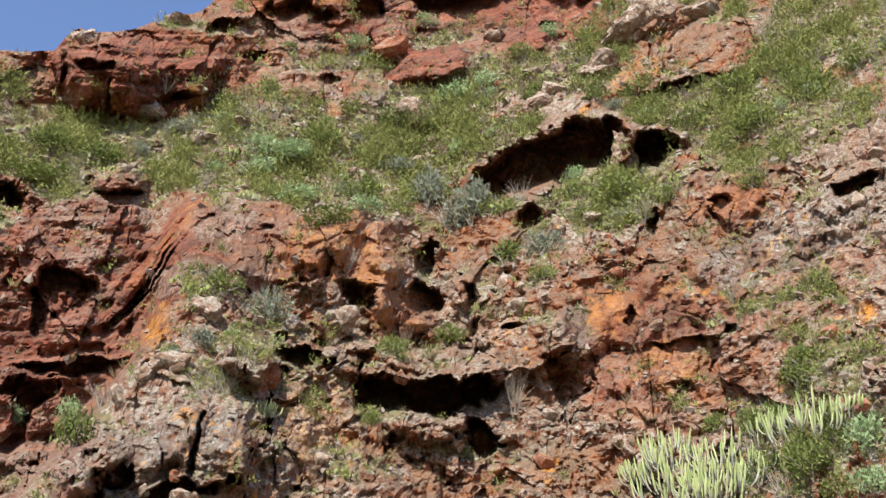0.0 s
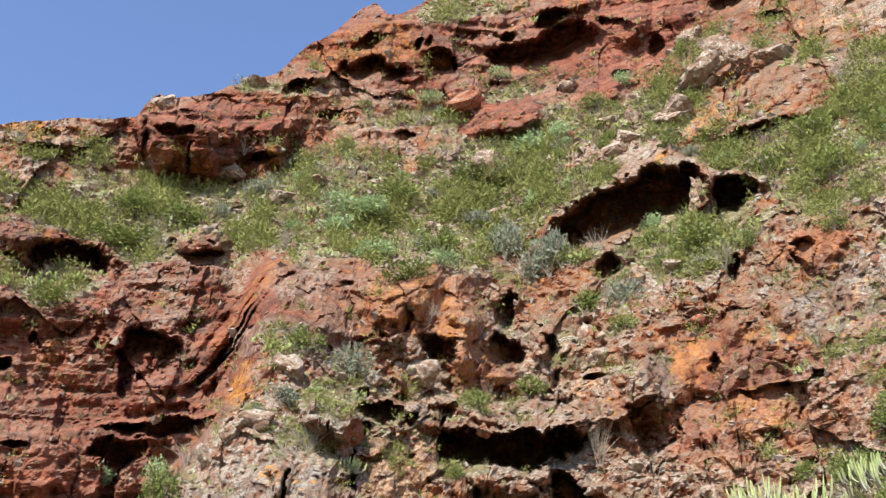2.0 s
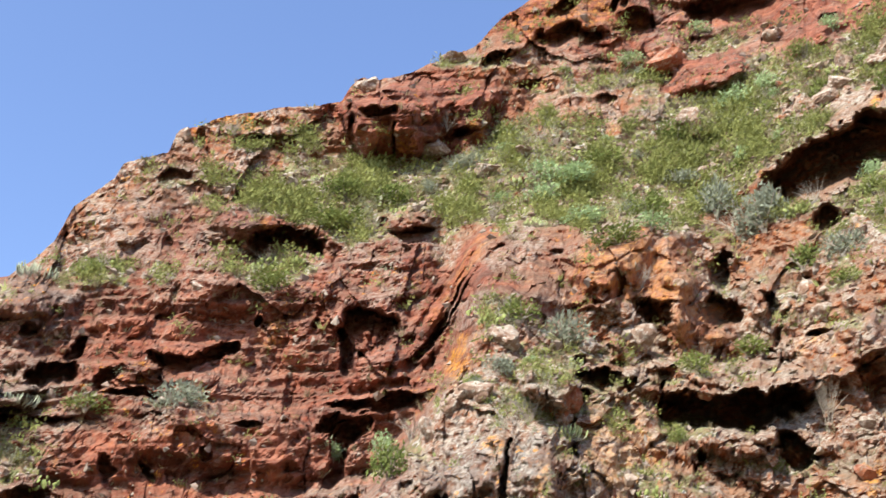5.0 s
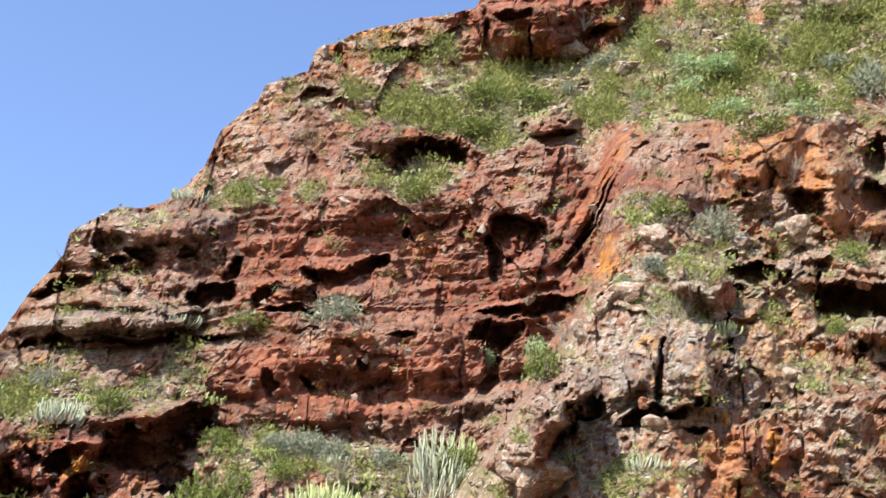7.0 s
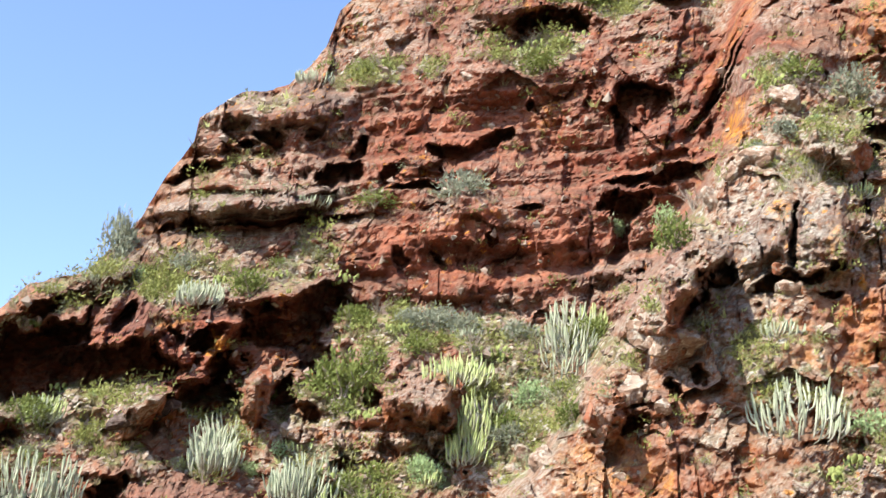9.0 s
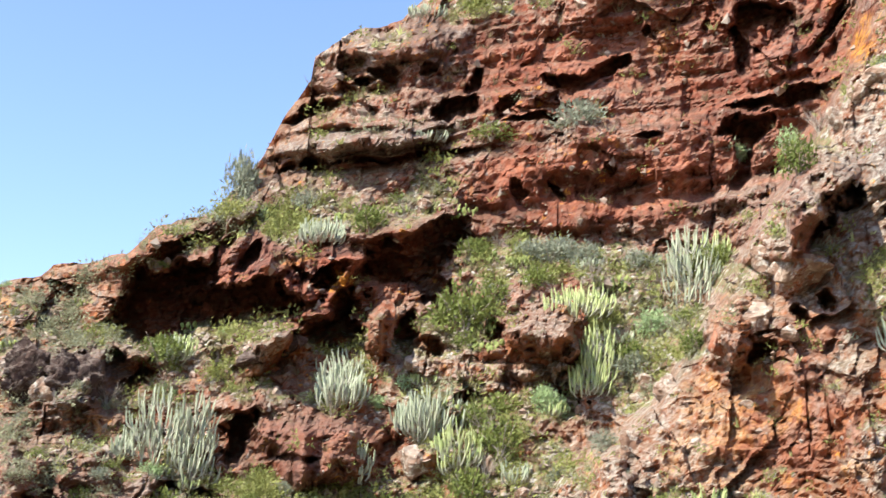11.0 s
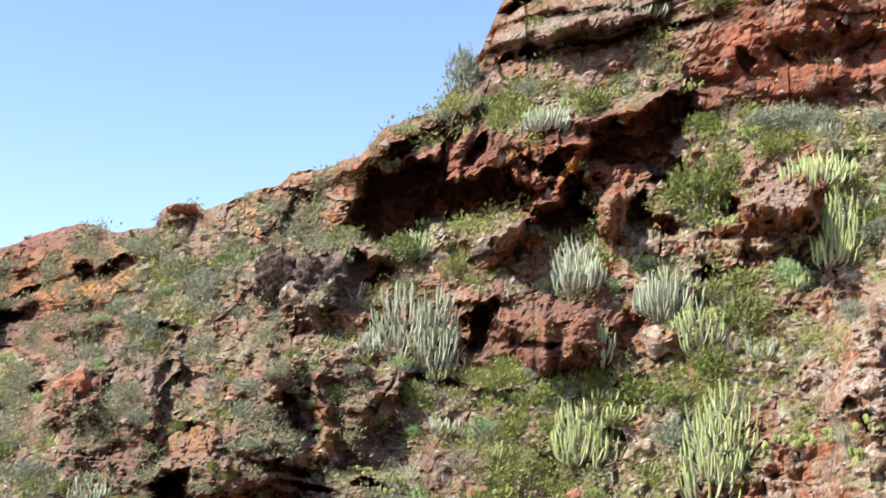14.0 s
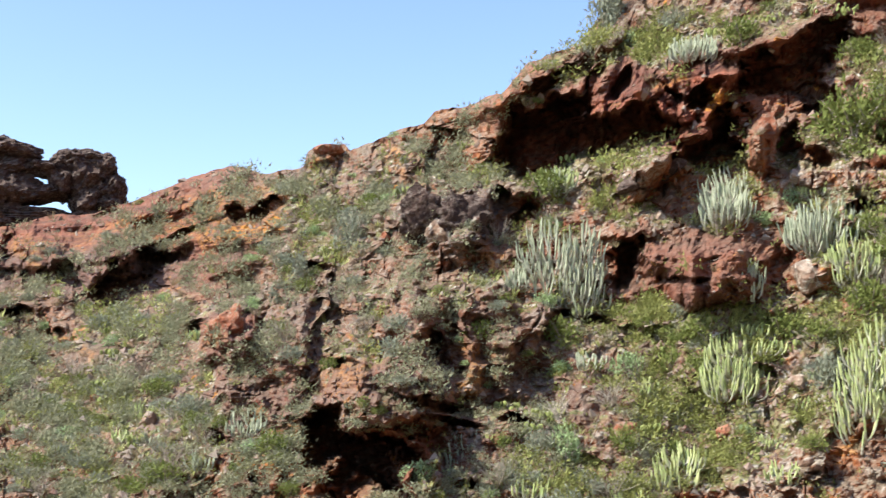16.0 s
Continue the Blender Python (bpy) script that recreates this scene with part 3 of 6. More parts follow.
patch("wine", -63.26, 8.33, 5.09, 3.56, 0.9)
patch("clean", -63.26, 8.33, 5.09, 3.56, 0.8)
patch("wine", -58.49, 2.41, 2.01, 2.26, 0.7)
patch("clean", -8.17, 8.62, 3.42, 3.67, 0.9)
patch("wine", -8.17, 8.62, 3.42, 3.67, 0.5)
patch("wine", -65.21, 9.00, 9.39, 5.68, 1)
patch("clean", -65.21, 9.00, 9.39, 5.17, 1)
patch("slate", -65.21, 9.00, 9.39, 5.68, 0.35)
patch("slate", -50.37, 7.91, 2.74, 2.92, 1)
patch("clean", -62.07, 10.97, 5.99, 2.22, 0.8)
patch("wine", -62.07, 10.97, 5.99, 2.22, 0.8)
patch("crust", -11.83, 22.09, 1.47, 5.52, 0.9, -30)
patch("green", -14.72, 29.58, 14.24, 4.88, 0.9, 16)
patch("green", 0.77, 28.56, 6.71, 5.81, 0.85, 25)
patch("green", -19.63, 29.56, 7.72, 3.44, 0.8)
# bare stretches where little grows
patch("bare", -49.42, 2.94, 5.14, 3.02, 1, 10)
patch("bare", -54.23, 1.91, 3.23, 2.36, 1)
patch("bare", -58.24, 2.56, 2.33, 2.94, 0.7)
patch("bare", -60.25, 4.21, 2.05, 2.35, 1)
patch("bare", -63.02, 8.61, 5.57, 3.93, 0.8)
patch("bare", -54.74, 6.18, 3.54, 2.12, 0.6)
patch("bare", -8.13, 8.92, 3.70, 3.59, 0.8)
patch("bare", -12.74, 12.12, 3.56, 3.74, 0.8)
patch("bare", 9.10, 16.33, 4.90, 6.13, 0.9)
patch("bare", -14.74, 22.89, 2.15, 7.53, 0.9, -30)
patch("bare", -4.69, 21.16, 5.64, 5.33, 0.8)
patch("bare", -25.46, 14.43, 7.63, 3.49, 0.9)
patch("bare", 6.03, 41.18, 10.94, 12.71, 0.9)
patch("bare", -15.48, 34.05, 8.05, 6.01, 0.9)
patch("bare", -18.98, 6.21, 3.02, 5.81, 0.7)
patch("bare", -39.62, 5.93, 3.46, 1.95, 0.8)
patch("clean", -18.27, 6.16, 2.64, 5.73, 0.8)
patch("wine", -18.27, 6.16, 2.64, 5.73, 0.4)
patch("clean", 6.07, 41.76, 11.56, 13.52, 1)
patch("wine", 6.07, 41.76, 11.56, 13.52, 1)
patch("flute", 7.69, 42.34, 5.77, 13.25, 1)
patch("clean", -15.49, 34.28, 8.08, 6.51, 1)
patch("wine", -15.49, 34.28, 8.08, 6.51, 1)
patch("flute", -14.26, 33.91, 6.53, 5.61, 0.8)
patch("clean", -0.30, 36.40, 3.33, 3.98, 1)
patch("wine", -0.30, 36.40, 3.33, 3.98, 1)
patch("green", -27.06, 29.43, 6.97, 2.14, 0.5)
patch("green", -29.11, 26.81, 3.28, 1.98, 0.4)
patch("slate", -27.68, 27.96, 6.34, 6.87, 0.35)
patch("clean", -27.68, 27.96, 6.34, 6.87, 0.5)
patch("clean", -24.54, 27.12, 3.65, 1.68, 1)
patch("wine", -24.54, 27.12, 3.65, 1.68, 1)
patch("wine", -21.89, 20.47, 9.58, 9.24, 0.9)
patch("clean", -21.82, 19.91, 9.47, 8.23, 0.6)
patch("flute", -52.71, 3.82, 2.24, 3.14, 0.7, -20)
patch("crust", -54.23, 6.16, 3.53, 1.47, 0.9)
# steep faces
bluff(-26.00, 14.63, 9.65, 5.15, 1.4, -5)
bluff(-27.28, 20.24, 11.58, 5.36, 1.1)
bluff(-15.97, 35.01, 9.52, 6.84, 2, 3)
bluff(-2.28, 41.30, 18.41, 8.56, 1.9, 15)
bluff(-18.28, 19.54, 4.39, 11.47, 1.1)
bluff(9.97, 16.87, 6.57, 6.28, 0.35)
bluff(-2.98, 20.94, 9.31, 6.99, 0.99)
bluff(-40.25, 11.36, 9.16, 2.94, 0.9)
bluff(-39.88, 5.73, 4.09, 2.26, 0.81)
bluff(-35.68, 17.05, 8.16, 1.59, 0.68)
bluff(-68.50, 8.71, 3.37, 3.63, 0.9)
bluff(-64.58, 7.39, 4.36, 2.84, 1, 12)
bluff(-60.31, 8.69, 4.13, 2.55, 0.7, 8)
bluff(-68.18, 5.14, 2.85, 1.69, 0.7)
bluff(-49.67, 3.10, 4.87, 2.74, 0.8, 5)
bluff(-60.25, 4.21, 1.71, 2.16, 0.6)
bluff(-58.24, 2.40, 2.31, 2.40, 0.6)
# knobs
bulge(9.78, 27.40, 1.10, 3.41, 0.8)
bulge(-2.44, 37.85, 2.18, 3.08, 1.5)
bulge(-0.27, 35.80, 3.43, 2.91, 1.5)
bulge(11.36, 37.22, 3.44, 3.72, 1.5)
bulge(13.51, 32.88, 5.60, 5.14, 1.5)
bulge(-1.52, 31.83, 1.35, 2.15, 1.2)
bulge(-17.11, 34.74, 5.00, 6.12, 1.5)
bulge(-13.01, 34.23, 2.08, 4.26, 1.5)
bulge(-7.70, 35.95, 2.89, 3.82, 1.2)
bulge(-4.70, 21.94, 4.34, 6.00, 1.5)
bulge(-2.68, 18.28, 2.00, 3.23, 1.3)
bulge(-9.19, 15.28, 1.77, 1.95, 1.4)
bulge(5.61, 17.42, 2.15, 2.73, 0.7)
bulge(11.18, 17.87, 4.58, 3.79, 0.12)
bulge(-10.53, 12.27, 2.50, 3.67, 1)
bulge(-17.85, 11.38, 2.38, 3.91, 1.6)
bulge(-1.03, 16.49, 4.77, 1.68, 1.2, 8)
bulge(-0.52, 14.08, 2.68, 1.29, 1.2)
bulge(-16.73, 27.18, 2.08, 1.96, 1.2)
bulge(-36.60, 21.56, 6.00, 3.36, 1.6)
bulge(-36.77, 17.50, 7.00, 0.94, 1.2, 3)
bulge(-17.61, 18.78, 2.75, 1.90, 0.9)
bulge(-16.73, 10.82, 1.30, 3.60, 1.8, -25)
bulge(-28.37, 9.30, 1.82, 2.07, 1.4)
bulge(-20.43, 7.63, 1.36, 1.77, 1.4)
bulge(-45.74, 13.79, 6.70, 1.12, 2.2, 25)
bulge(-38.28, 11.60, 1.00, 2.45, 1)
bulge(-35.84, 9.63, 0.70, 2.46, 0.8)
bulge(-50.32, 8.09, 3.51, 2.92, 0.8)
bulge(-42.42, 6.84, 1.85, 1.74, 0.8)
bulge(-39.12, 5.54, 2.96, 2.05, 1.2)
bulge(-28.82, 9.16, 2.14, 2.05, 0.8)
bulge(-41.09, 8.89, 2.09, 1.25, 1, 40)
bulge(-49.99, 3.81, 5.22, 3.34, 1.2)
bulge(-25.94, 3.63, 1.99, 2.98, 0.9)
bulge(-34.70, 13.10, 1.50, 1.38, 1.2)
bulge(-60.26, 4.50, 1.79, 2.01, 1.4)
bulge(-68.50, 8.49, 2.70, 2.62, 2.5)
bulge(-65.31, 8.09, 3.02, 2.75, 3)
bulge(-62.32, 10.59, 4.76, 1.68, 1.5, 10)
bulge(-60.30, 7.85, 2.48, 2.38, 1.5)
bulge(-52.72, 2.20, 3.76, 1.97, 1.6)
# small knobs and ribs
bulge(-14.60, 21.85, 0.46, 6.89, 0.42, -28)
bulge(-13.21, 21.95, 0.48, 7.95, 0.36, -28)
bulge(-15.55, 21.81, 0.38, 4.59, 0.3, -28)
bulge(9.68, 27.00, 0.71, 2.61, 1.6)
bulge(-5.29, 22.97, 1.38, 4.42, 0.9)
bulge(-6.69, 21.51, 1.13, 3.91, 0.7)
bulge(-2.70, 22.39, 1.78, 4.69, 0.9)
bulge(2.24, 19.84, 0.86, 1.98, 0.8)
bulge(0.70, 20.24, 0.46, 1.79, 0.6)
bulge(-9.44, 15.23, 1.68, 1.94, 0.9, 20)
bulge(5.49, 17.70, 1.05, 2.27, 0.7)
bulge(5.12, 16.17, 1.86, 0.70, 0.5)
bulge(8.14, 17.87, 1.55, 2.79, 0.4)
bulge(14.80, 22.43, 1.97, 3.42, 0.9)
bulge(19.98, 23.28, 2.56, 2.90, 0.9, 20)
bulge(18.38, 20.08, 2.09, 2.49, 0.9, 10)
bulge(-16.79, 17.85, 2.44, 1.54, 0.9)
bulge(-16.74, 19.58, 1.99, 1.09, 0.8)
bulge(-0.74, 16.90, 4.55, 1.08, 0.9, 5)
bulge(-9.72, 12.18, 1.40, 2.37, 0.8, -30)
bulge(-13.57, 12.16, 1.63, 2.60, 0.8, -35)
bulge(-16.44, 11.58, 1.72, 2.12, 1, -30)
bulge(6.83, 42.68, 2.39, 3.60, 1.2)
bulge(6.12, 38.32, 1.50, 5.27, 0.9)
bulge(3.59, 45.55, 2.56, 1.00, 1.2)
bulge(-16.10, 34.61, 2.04, 5.59, 0.8)
bulge(-18.76, 33.28, 1.47, 4.70, 0.7)
bulge(-13.05, 34.44, 2.04, 3.87, 0.8)
bulge(-24.95, 27.06, 3.21, 1.33, 1.1, 10)
bulge(-16.22, 27.51, 2.02, 1.87, 1)
bulge(11.85, 37.49, 3.48, 5.77, 0.8, 20)
bulge(-0.30, 36.49, 2.82, 2.99, 0.9)
bulge(-36.39, 22.37, 5.75, 1.87, 1.5, -4)
bulge(-34.57, 19.63, 1.43, 1.73, 0.7)
bulge(-36.22, 17.35, 5.26, 0.64, 1.1, -3)
bulge(-37.88, 18.24, 3.92, 0.33, 0.8, -5)
bulge(-42.31, 11.99, 1.20, 1.44, 0.7)
bulge(-41.19, 12.41, 1.73, 1.43, 0.7)
bulge(-38.65, 10.40, 2.13, 0.82, 1.2, 25)
bulge(-36.31, 9.44, 0.65, 2.15, 1.4, -15)
bulge(-41.01, 9.37, 3.18, 1.02, 1.2, 22)
bulge(-36.60, 13.26, 2.85, 0.69, 1)
bulge(-17.48, 12.35, 1.95, 4.04, 1.1, 45)
bulge(-17.07, 9.11, 1.46, 0.82, 1.1, 25)
bulge(-19.93, 8.05, 1.59, 1.46, 1, 30)
bulge(-28.36, 8.93, 2.22, 1.66, 1)
bulge(-47.82, 12.69, 1.83, 1.39, 1.2, 38)
bulge(-45.74, 14.36, 2.71, 0.86, 1, 30)
bulge(-43.12, 12.85, 0.59, 1.82, 0.8, -15)
bulge(-41.54, 12.63, 1.14, 1.47, 0.7)
bulge(-39.48, 10.81, 0.53, 1.75, 1.1, -25)
bulge(-38.98, 10.23, 1.92, 0.51, 1.3, 12)
bulge(-36.27, 9.84, 0.51, 2.28, 1.3, -8)
bulge(-40.83, 8.84, 2.74, 1.03, 1.1, 25)
bulge(-37.75, 11.80, 1.08, 0.90, 1.2, 30)
bulge(-50.57, 8.11, 3.05, 2.71, 1.3, -10)
bulge(-40.13, 5.92, 1.72, 1.41, 0.9)
bulge(-37.60, 5.51, 1.23, 1.53, 0.8)
bulge(-34.34, 5.27, 1.05, 1.16, 0.8)
bulge(-64.26, 10.19, 3.26, 1.40, 1.1, 25)
bulge(-68.04, 8.61, 2.22, 1.97, 1)
bulge(-61.55, 8.86, 2.32, 1.76, 0.7)
bulge(-60.25, 4.20, 1.53, 2.15, 1, -10)
bulge(-56.03, 11.54, 1.72, 0.79, 0.9)
bulge(-52.73, 1.61, 1.88, 0.71, 1, -25)
bulge(-52.21, 3.47, 0.94, 1.86, 0.8, -25)
bulge(-58.50, 3.25, 2.42, 2.46, 0.8, 30)
bulge(-52.98, 2.35, 3.33, 1.69, 2, -20)
patch("clean", 11.5, 16.2, 8.0, 6.6, 0.6)
patch("rust", -14.20, 17.91, 0.4, 0.7, 0.9)
patch("flute", 6.59, 37.78, 2.9, 9.3, 1)
patch("wine", 6.59, 37.78, 3.8, 11.3, 1)
patch("wine", -1.26, 42.98, 20.7, 13.1, 1)
patch("wine", -1.29, 35.95, 4.2, 4.4, 1)
patch("clean", -1.29, 35.95, 4.2, 4.4, 1)
patch("wine", -15.25, 35.29, 4.2, 6.8, 1)
patch("rust", -7.70, 42.06, 6.4, 5.3, 0.4)
patch("rust", -6.65, 31.87, 2.5, 1.0, 0.6)
patch("rust", -3.34, 24.98, 0.9, 0.7, 0.9)
patch("rust", 7.75, 30.26, 0.6, 0.8, 1)
patch("rust", 10.51, 32.62, 1.9, 3.1, 0.4)
patch("green", -6.24, 35.99, 6.3, 2.5, 0.85, 8)
patch("green", 1.67, 38.54, 7.1, 2.0, 0.9, 12)
patch("green", 1.03, 33.71, 8.1, 2.7, 1, 22)
patch("green", 5.94, 34.04, 5.0, 2.7, 0.95, 25)
patch("green", 9.64, 38.05, 2.4, 6.8, 0.9, -30)
patch("green", -3.35, 31.05, 8.2, 3.8, 0.95, 20)
patch("green", -8.79, 31.18, 5.8, 4.2, 0.75, 10)
patch("green", 7.97, 33.49, 4.5, 3.6, 0.8)
patch("green", -3.39, 46.22, 6.2, 3.2, 0.7, 20)
patch("green", -9.72, 27.33, 7.2, 4.1, 0.95, 8)
patch("green", -0.01, 27.73, 3.4, 5.3, 0.9)
patch("green", 7.65, 24.00, 4.9, 2.5, 0.9)
patch("smooth", -9.48, 12.22, 4.4, 3.3, 0.8)
patch("slate", -9.48, 12.22, 2.7, 2.9, 0.7)
patch("slate", -16.13, 11.05, 1.7, 1.6, 0.5)
patch("wine", 10.86, 17.43, 3.5, 4.0, 0.6)
patch("wine", 8.46, 15.49, 4.4, 2.7, 0.6)
patch("rust", 11.16, 15.45, 1.7, 2.0, 0.4)
patch("rust", 7.60, 18.09, 0.9, 2.8, 0.35)
patch("rust", 13.12, 17.94, 1.1, 0.8, 0.5)
patch("smooth", -25.99, 14.39, 10.0, 5.1, 0.7)
patch("flute", -25.43, 13.74, 7.7, 3.4, 0.5)
patch("wine", 19.00, 17.40, 4.2, 4.8, 0.5)
patch("slate", -46.74, 3.13, 9.1, 3.9, 0.5)
patch("wine", -46.74, 3.13, 9.1, 3.9, 0.4)
patch("slate", -56.76, 9.09, 10.2, 5.8, 0.5)
patch("smooth", -40.15, 5.40, 3.1, 2.4, 0.8)
patch("slate", -41.25, 14.86, 8.1, 5.4, 0.35)
patch("clean", -44.17, 12.78, 8.1, 3.2, 0.7)
patch("clean", -41.47, 11.63, 9.4, 3.7, 0.8)
patch("wine", -41.47, 11.63, 9.4, 3.7, 1)
patch("slate", -62.78, 8.52, 13.8, 6.0, 0.3)
patch("slate", -59.00, 3.61, 10.2, 5.5, 0.55)
patch("rust", -54.74, 3.18, 1.9, 2.7, 0.35)
patch("slate", -40.13, 5.92, 4.8, 2.5, 0.4)
patch("slate", 15.65, 18.35, 7.3, 6.7, 0.15)
patch("green", 15.45, 17.11, 7.1, 3.6, 0.4)
patch("wine", -10.93, 20.81, 6.3, 8.4, 0.7)
patch("flute", -10.91, 20.37, 5.5, 6.4, 0.5)
# red wall; wine and slate made stronger to put its half shadow into colour
patch("wine", -65.20, 8.70, 12.4, 5.8, 1)
patch("clean", -65.20, 8.70, 12.4, 5.8, 0.8)
patch("slate", -66.37, 7.30, 9.1, 4.1, 0.8)
patch("rust", -68.51, 8.66, 2.0, 1.7, 0.4)
patch("rust", -66.64, 9.20, 2.2, 1.4, 0.2, 30)
patch("slate", -59.76, 4.79, 16.2, 6.2, 0.3)

# hollows, a few of them shaped only to give the shade of a rock
cave(4.97, 26.67, 4.47, 3.45, 7, 22)
cave(7.83, 27.35, 2.33, 4.51, 7, 10)
cave(9.03, 28.73, 0.56, 1.59, 5)
cave(10.88, 26.44, 1.83, 2.85, 5.5, -15)
cave(4.39, 23.50, 0.88, 1.99, 2)
cave(10.79, 22.12, 0.52, 1.35, 1.8)
cave(20.60, 21.16, 1.52, 0.99, 2.5, 18)
# dark shade under the outcrop, shaped as a hollow
cave(12.99, 30.49, 2.59, 1.28, 1.8)
cave(-0.75, 21.74, 0.59, 2.49, 2.2)
cave(-0.85, 19.81, 1.24, 1.52, 2.5, 20)
cave(-4.31, 19.42, 0.83, 1.44, 2.2)
cave(1.26, 19.91, 0.38, 1.75, 1.4)
cave(3.51, 18.52, 0.62, 0.31, 1)
cave(-7.02, 15.72, 1.41, 1.16, 3, 22)
cave(-8.19, 14.73, 0.70, 1.05, 2)
cave(-7.75, 16.43, 0.39, 0.64, 1.5)
cave(-0.62, 15.57, 4.57, 1.29, 5, 8)
cave(-2.65, 14.89, 1.64, 0.79, 4, 10)
cave(1.09, 13.90, 1.21, 1.19, 3)
cave(-2.29, 13.48, 0.32, 0.41, 1)
crack(-11.66, 12.03, 0.20, 2.34, 1.1, -4)
crack(-4.22, 15.21, 0.15, 1.99, 1)
crack(-8.29, 13.42, 0.16, 1.67, 1)
cave(-11.00, 10.82, 0.58, 0.44, 1.6, 20)
cave(-9.83, 11.18, 0.46, 0.31, 1.2)
cave(-12.25, 10.65, 0.59, 0.50, 1.4, 20)
cave(-18.56, 20.73, 1.83, 1.74, 2.6, 12)
cave(-19.31, 19.38, 0.50, 1.67, 1.5)
cave(-17.75, 17.08, 2.55, 0.49, 1.8)
cave(-19.39, 16.03, 0.99, 1.45, 2)
cave(-19.54, 14.48, 0.60, 2.01, 2.2)
crack(-14.79, 20.58, 0.26, 3.83, 1.2, -35)
cave(14.08, 22.33, 0.72, 0.93, 0.9, 40)
cave(13.96, 21.27, 0.39, 1.77, 0.9, 20)
cave(5.44, 16.84, 0.69, 0.34, 0.7, 15)
cave(11.01, 30.13, 0.44, 0.84, 0.8)
cave(9.11, 17.81, 0.27, 1.01, 0.6)
cave(-7.81, 42.82, 1.71, 1.44, 2.2)
cave(-8.08, 40.18, 2.47, 2.56, 3, -6)
cave(-6.49, 39.62, 1.36, 1.64, 2.5)
cave(-4.07, 40.83, 1.33, 3.11, 3)
cave(-5.15, 42.57, 0.40, 1.66, 1.5)
cave(-4.66, 43.04, 0.29, 1.44, 1)
cave(0.27, 41.71, 2.91, 2.94, 4.5, -6)
cave(-0.28, 43.79, 0.74, 1.22, 2)
cave(2.85, 41.42, 3.50, 4.76, 5.5)
cave(2.39, 44.73, 1.70, 2.45, 4)
cave(2.95, 47.79, 2.06, 2.38, 3.5)
cave(1.49, 47.94, 0.66, 1.33, 1.5)
# a knob's shaded side, cut in as a hollow
cave(6.12, 42.46, 1.12, 2.62, 2.2, 40)
cave(8.27, 39.60, 0.75, 2.76, 2)
cave(12.58, 43.13, 1.77, 3.25, 4)
cave(14.41, 40.27, 1.04, 1.04, 2)
cave(6.05, 37.54, 0.74, 1.03, 0.8, 30)
cave(-11.90, 38.80, 1.52, 1.43, 2.5, 8)
cave(-18.28, 35.40, 1.63, 0.91, 1.4, -5)
crack(-17.32, 32.89, 0.17, 3.25, 0.9)
cave(-19.65, 33.51, 0.39, 2.58, 0.9)
cave(-13.62, 32.90, 1.54, 0.81, 1.6, -10)
cave(-25.18, 32.26, 1.67, 1.07, 2.2, 6)
cave(-27.41, 32.17, 0.36, 1.14, 1)
cave(-9.83, 36.06, 1.03, 1.50, 1.1, 45)
cave(-18.05, 36.73, 0.78, 0.47, 0.6)
cave(-28.67, 29.22, 1.29, 0.81, 1, 20)
cave(-5.95, 34.23, 0.75, 0.84, 1, 20)
cave(-1.75, 31.67, 0.52, 1.03, 1)
cave(2.74, 37.12, 0.45, 0.69, 0.8)
cave(-22.89, 25.96, 2.77, 1.46, 4.2, -5)
cave(-23.94, 25.52, 1.26, 1.16, 2.5, 20)
cave(-16.16, 26.37, 1.41, 0.51, 1.5)
cave(-17.93, 27.06, 0.40, 0.94, 0.7)
cave(-18.21, 21.24, 1.58, 1.93, 3, 12)
cave(-19.32, 19.97, 0.65, 1.26, 2)
cave(-19.06, 19.07, 0.26, 1.18, 1.2)
cave(-25.70, 19.72, 1.48, 0.88, 2, 12)
cave(-23.71, 21.42, 0.35, 0.68, 1)
cave(-27.79, 18.55, 1.06, 0.50, 1.2, 15)
cave(-20.90, 21.23, 0.24, 0.69, 0.7)
cave(-17.49, 17.25, 3.07, 0.50, 2.2)
cave(-18.85, 16.30, 0.88, 1.19, 2.4)
cave(-28.61, 17.63, 0.69, 0.30, 1)
crack(-14.74, 20.20, 0.23, 3.45, 1.2, -40)
cave(-39.53, 19.32, 2.23, 0.77, 2.6, 5)
cave(-36.12, 20.71, 0.96, 1.48, 2.2, 50)
cave(-37.29, 20.45, 0.82, 0.41, 1.2, 10)
cave(-34.39, 20.80, 0.75, 0.78, 1.2)
cave(-32.78, 18.52, 1.22, 1.70, 3.2, 45)
cave(-32.05, 19.66, 0.68, 1.14, 1.8)
cave(-27.24, 19.26, 1.80, 0.93, 2, 10)
cave(-28.81, 17.62, 2.32, 0.32, 1.4)
cave(-30.47, 18.25, 0.98, 0.64, 1.3, 35)
cave(-35.36, 16.49, 5.00, 0.34, 1.5, -3)
cave(-39.38, 16.63, 1.02, 0.64, 1.4)
cave(-40.70, 16.37, 0.57, 0.55, 1)
cave(-29.72, 14.39, 0.44, 1.17, 0.9, 15)
cave(-25.48, 15.13, 0.44, 0.57, 0.8, 30)
cave(-28.12, 14.33, 0.25, 0.93, 0.6, 20)
cave(-23.89, 16.56, 0.76, 0.25, 0.6)
cave(-19.44, 15.31, 0.83, 2.63, 2.8, -8)
cave(-18.19, 17.28, 2.22, 0.46, 2)
cave(-19.01, 16.59, 0.92, 0.75, 1.8)
cave(-33.65, 13.00, 1.77, 0.69, 2.6, 5)
cave(-34.85, 12.16, 2.79, 1.24, 3.2, -8)
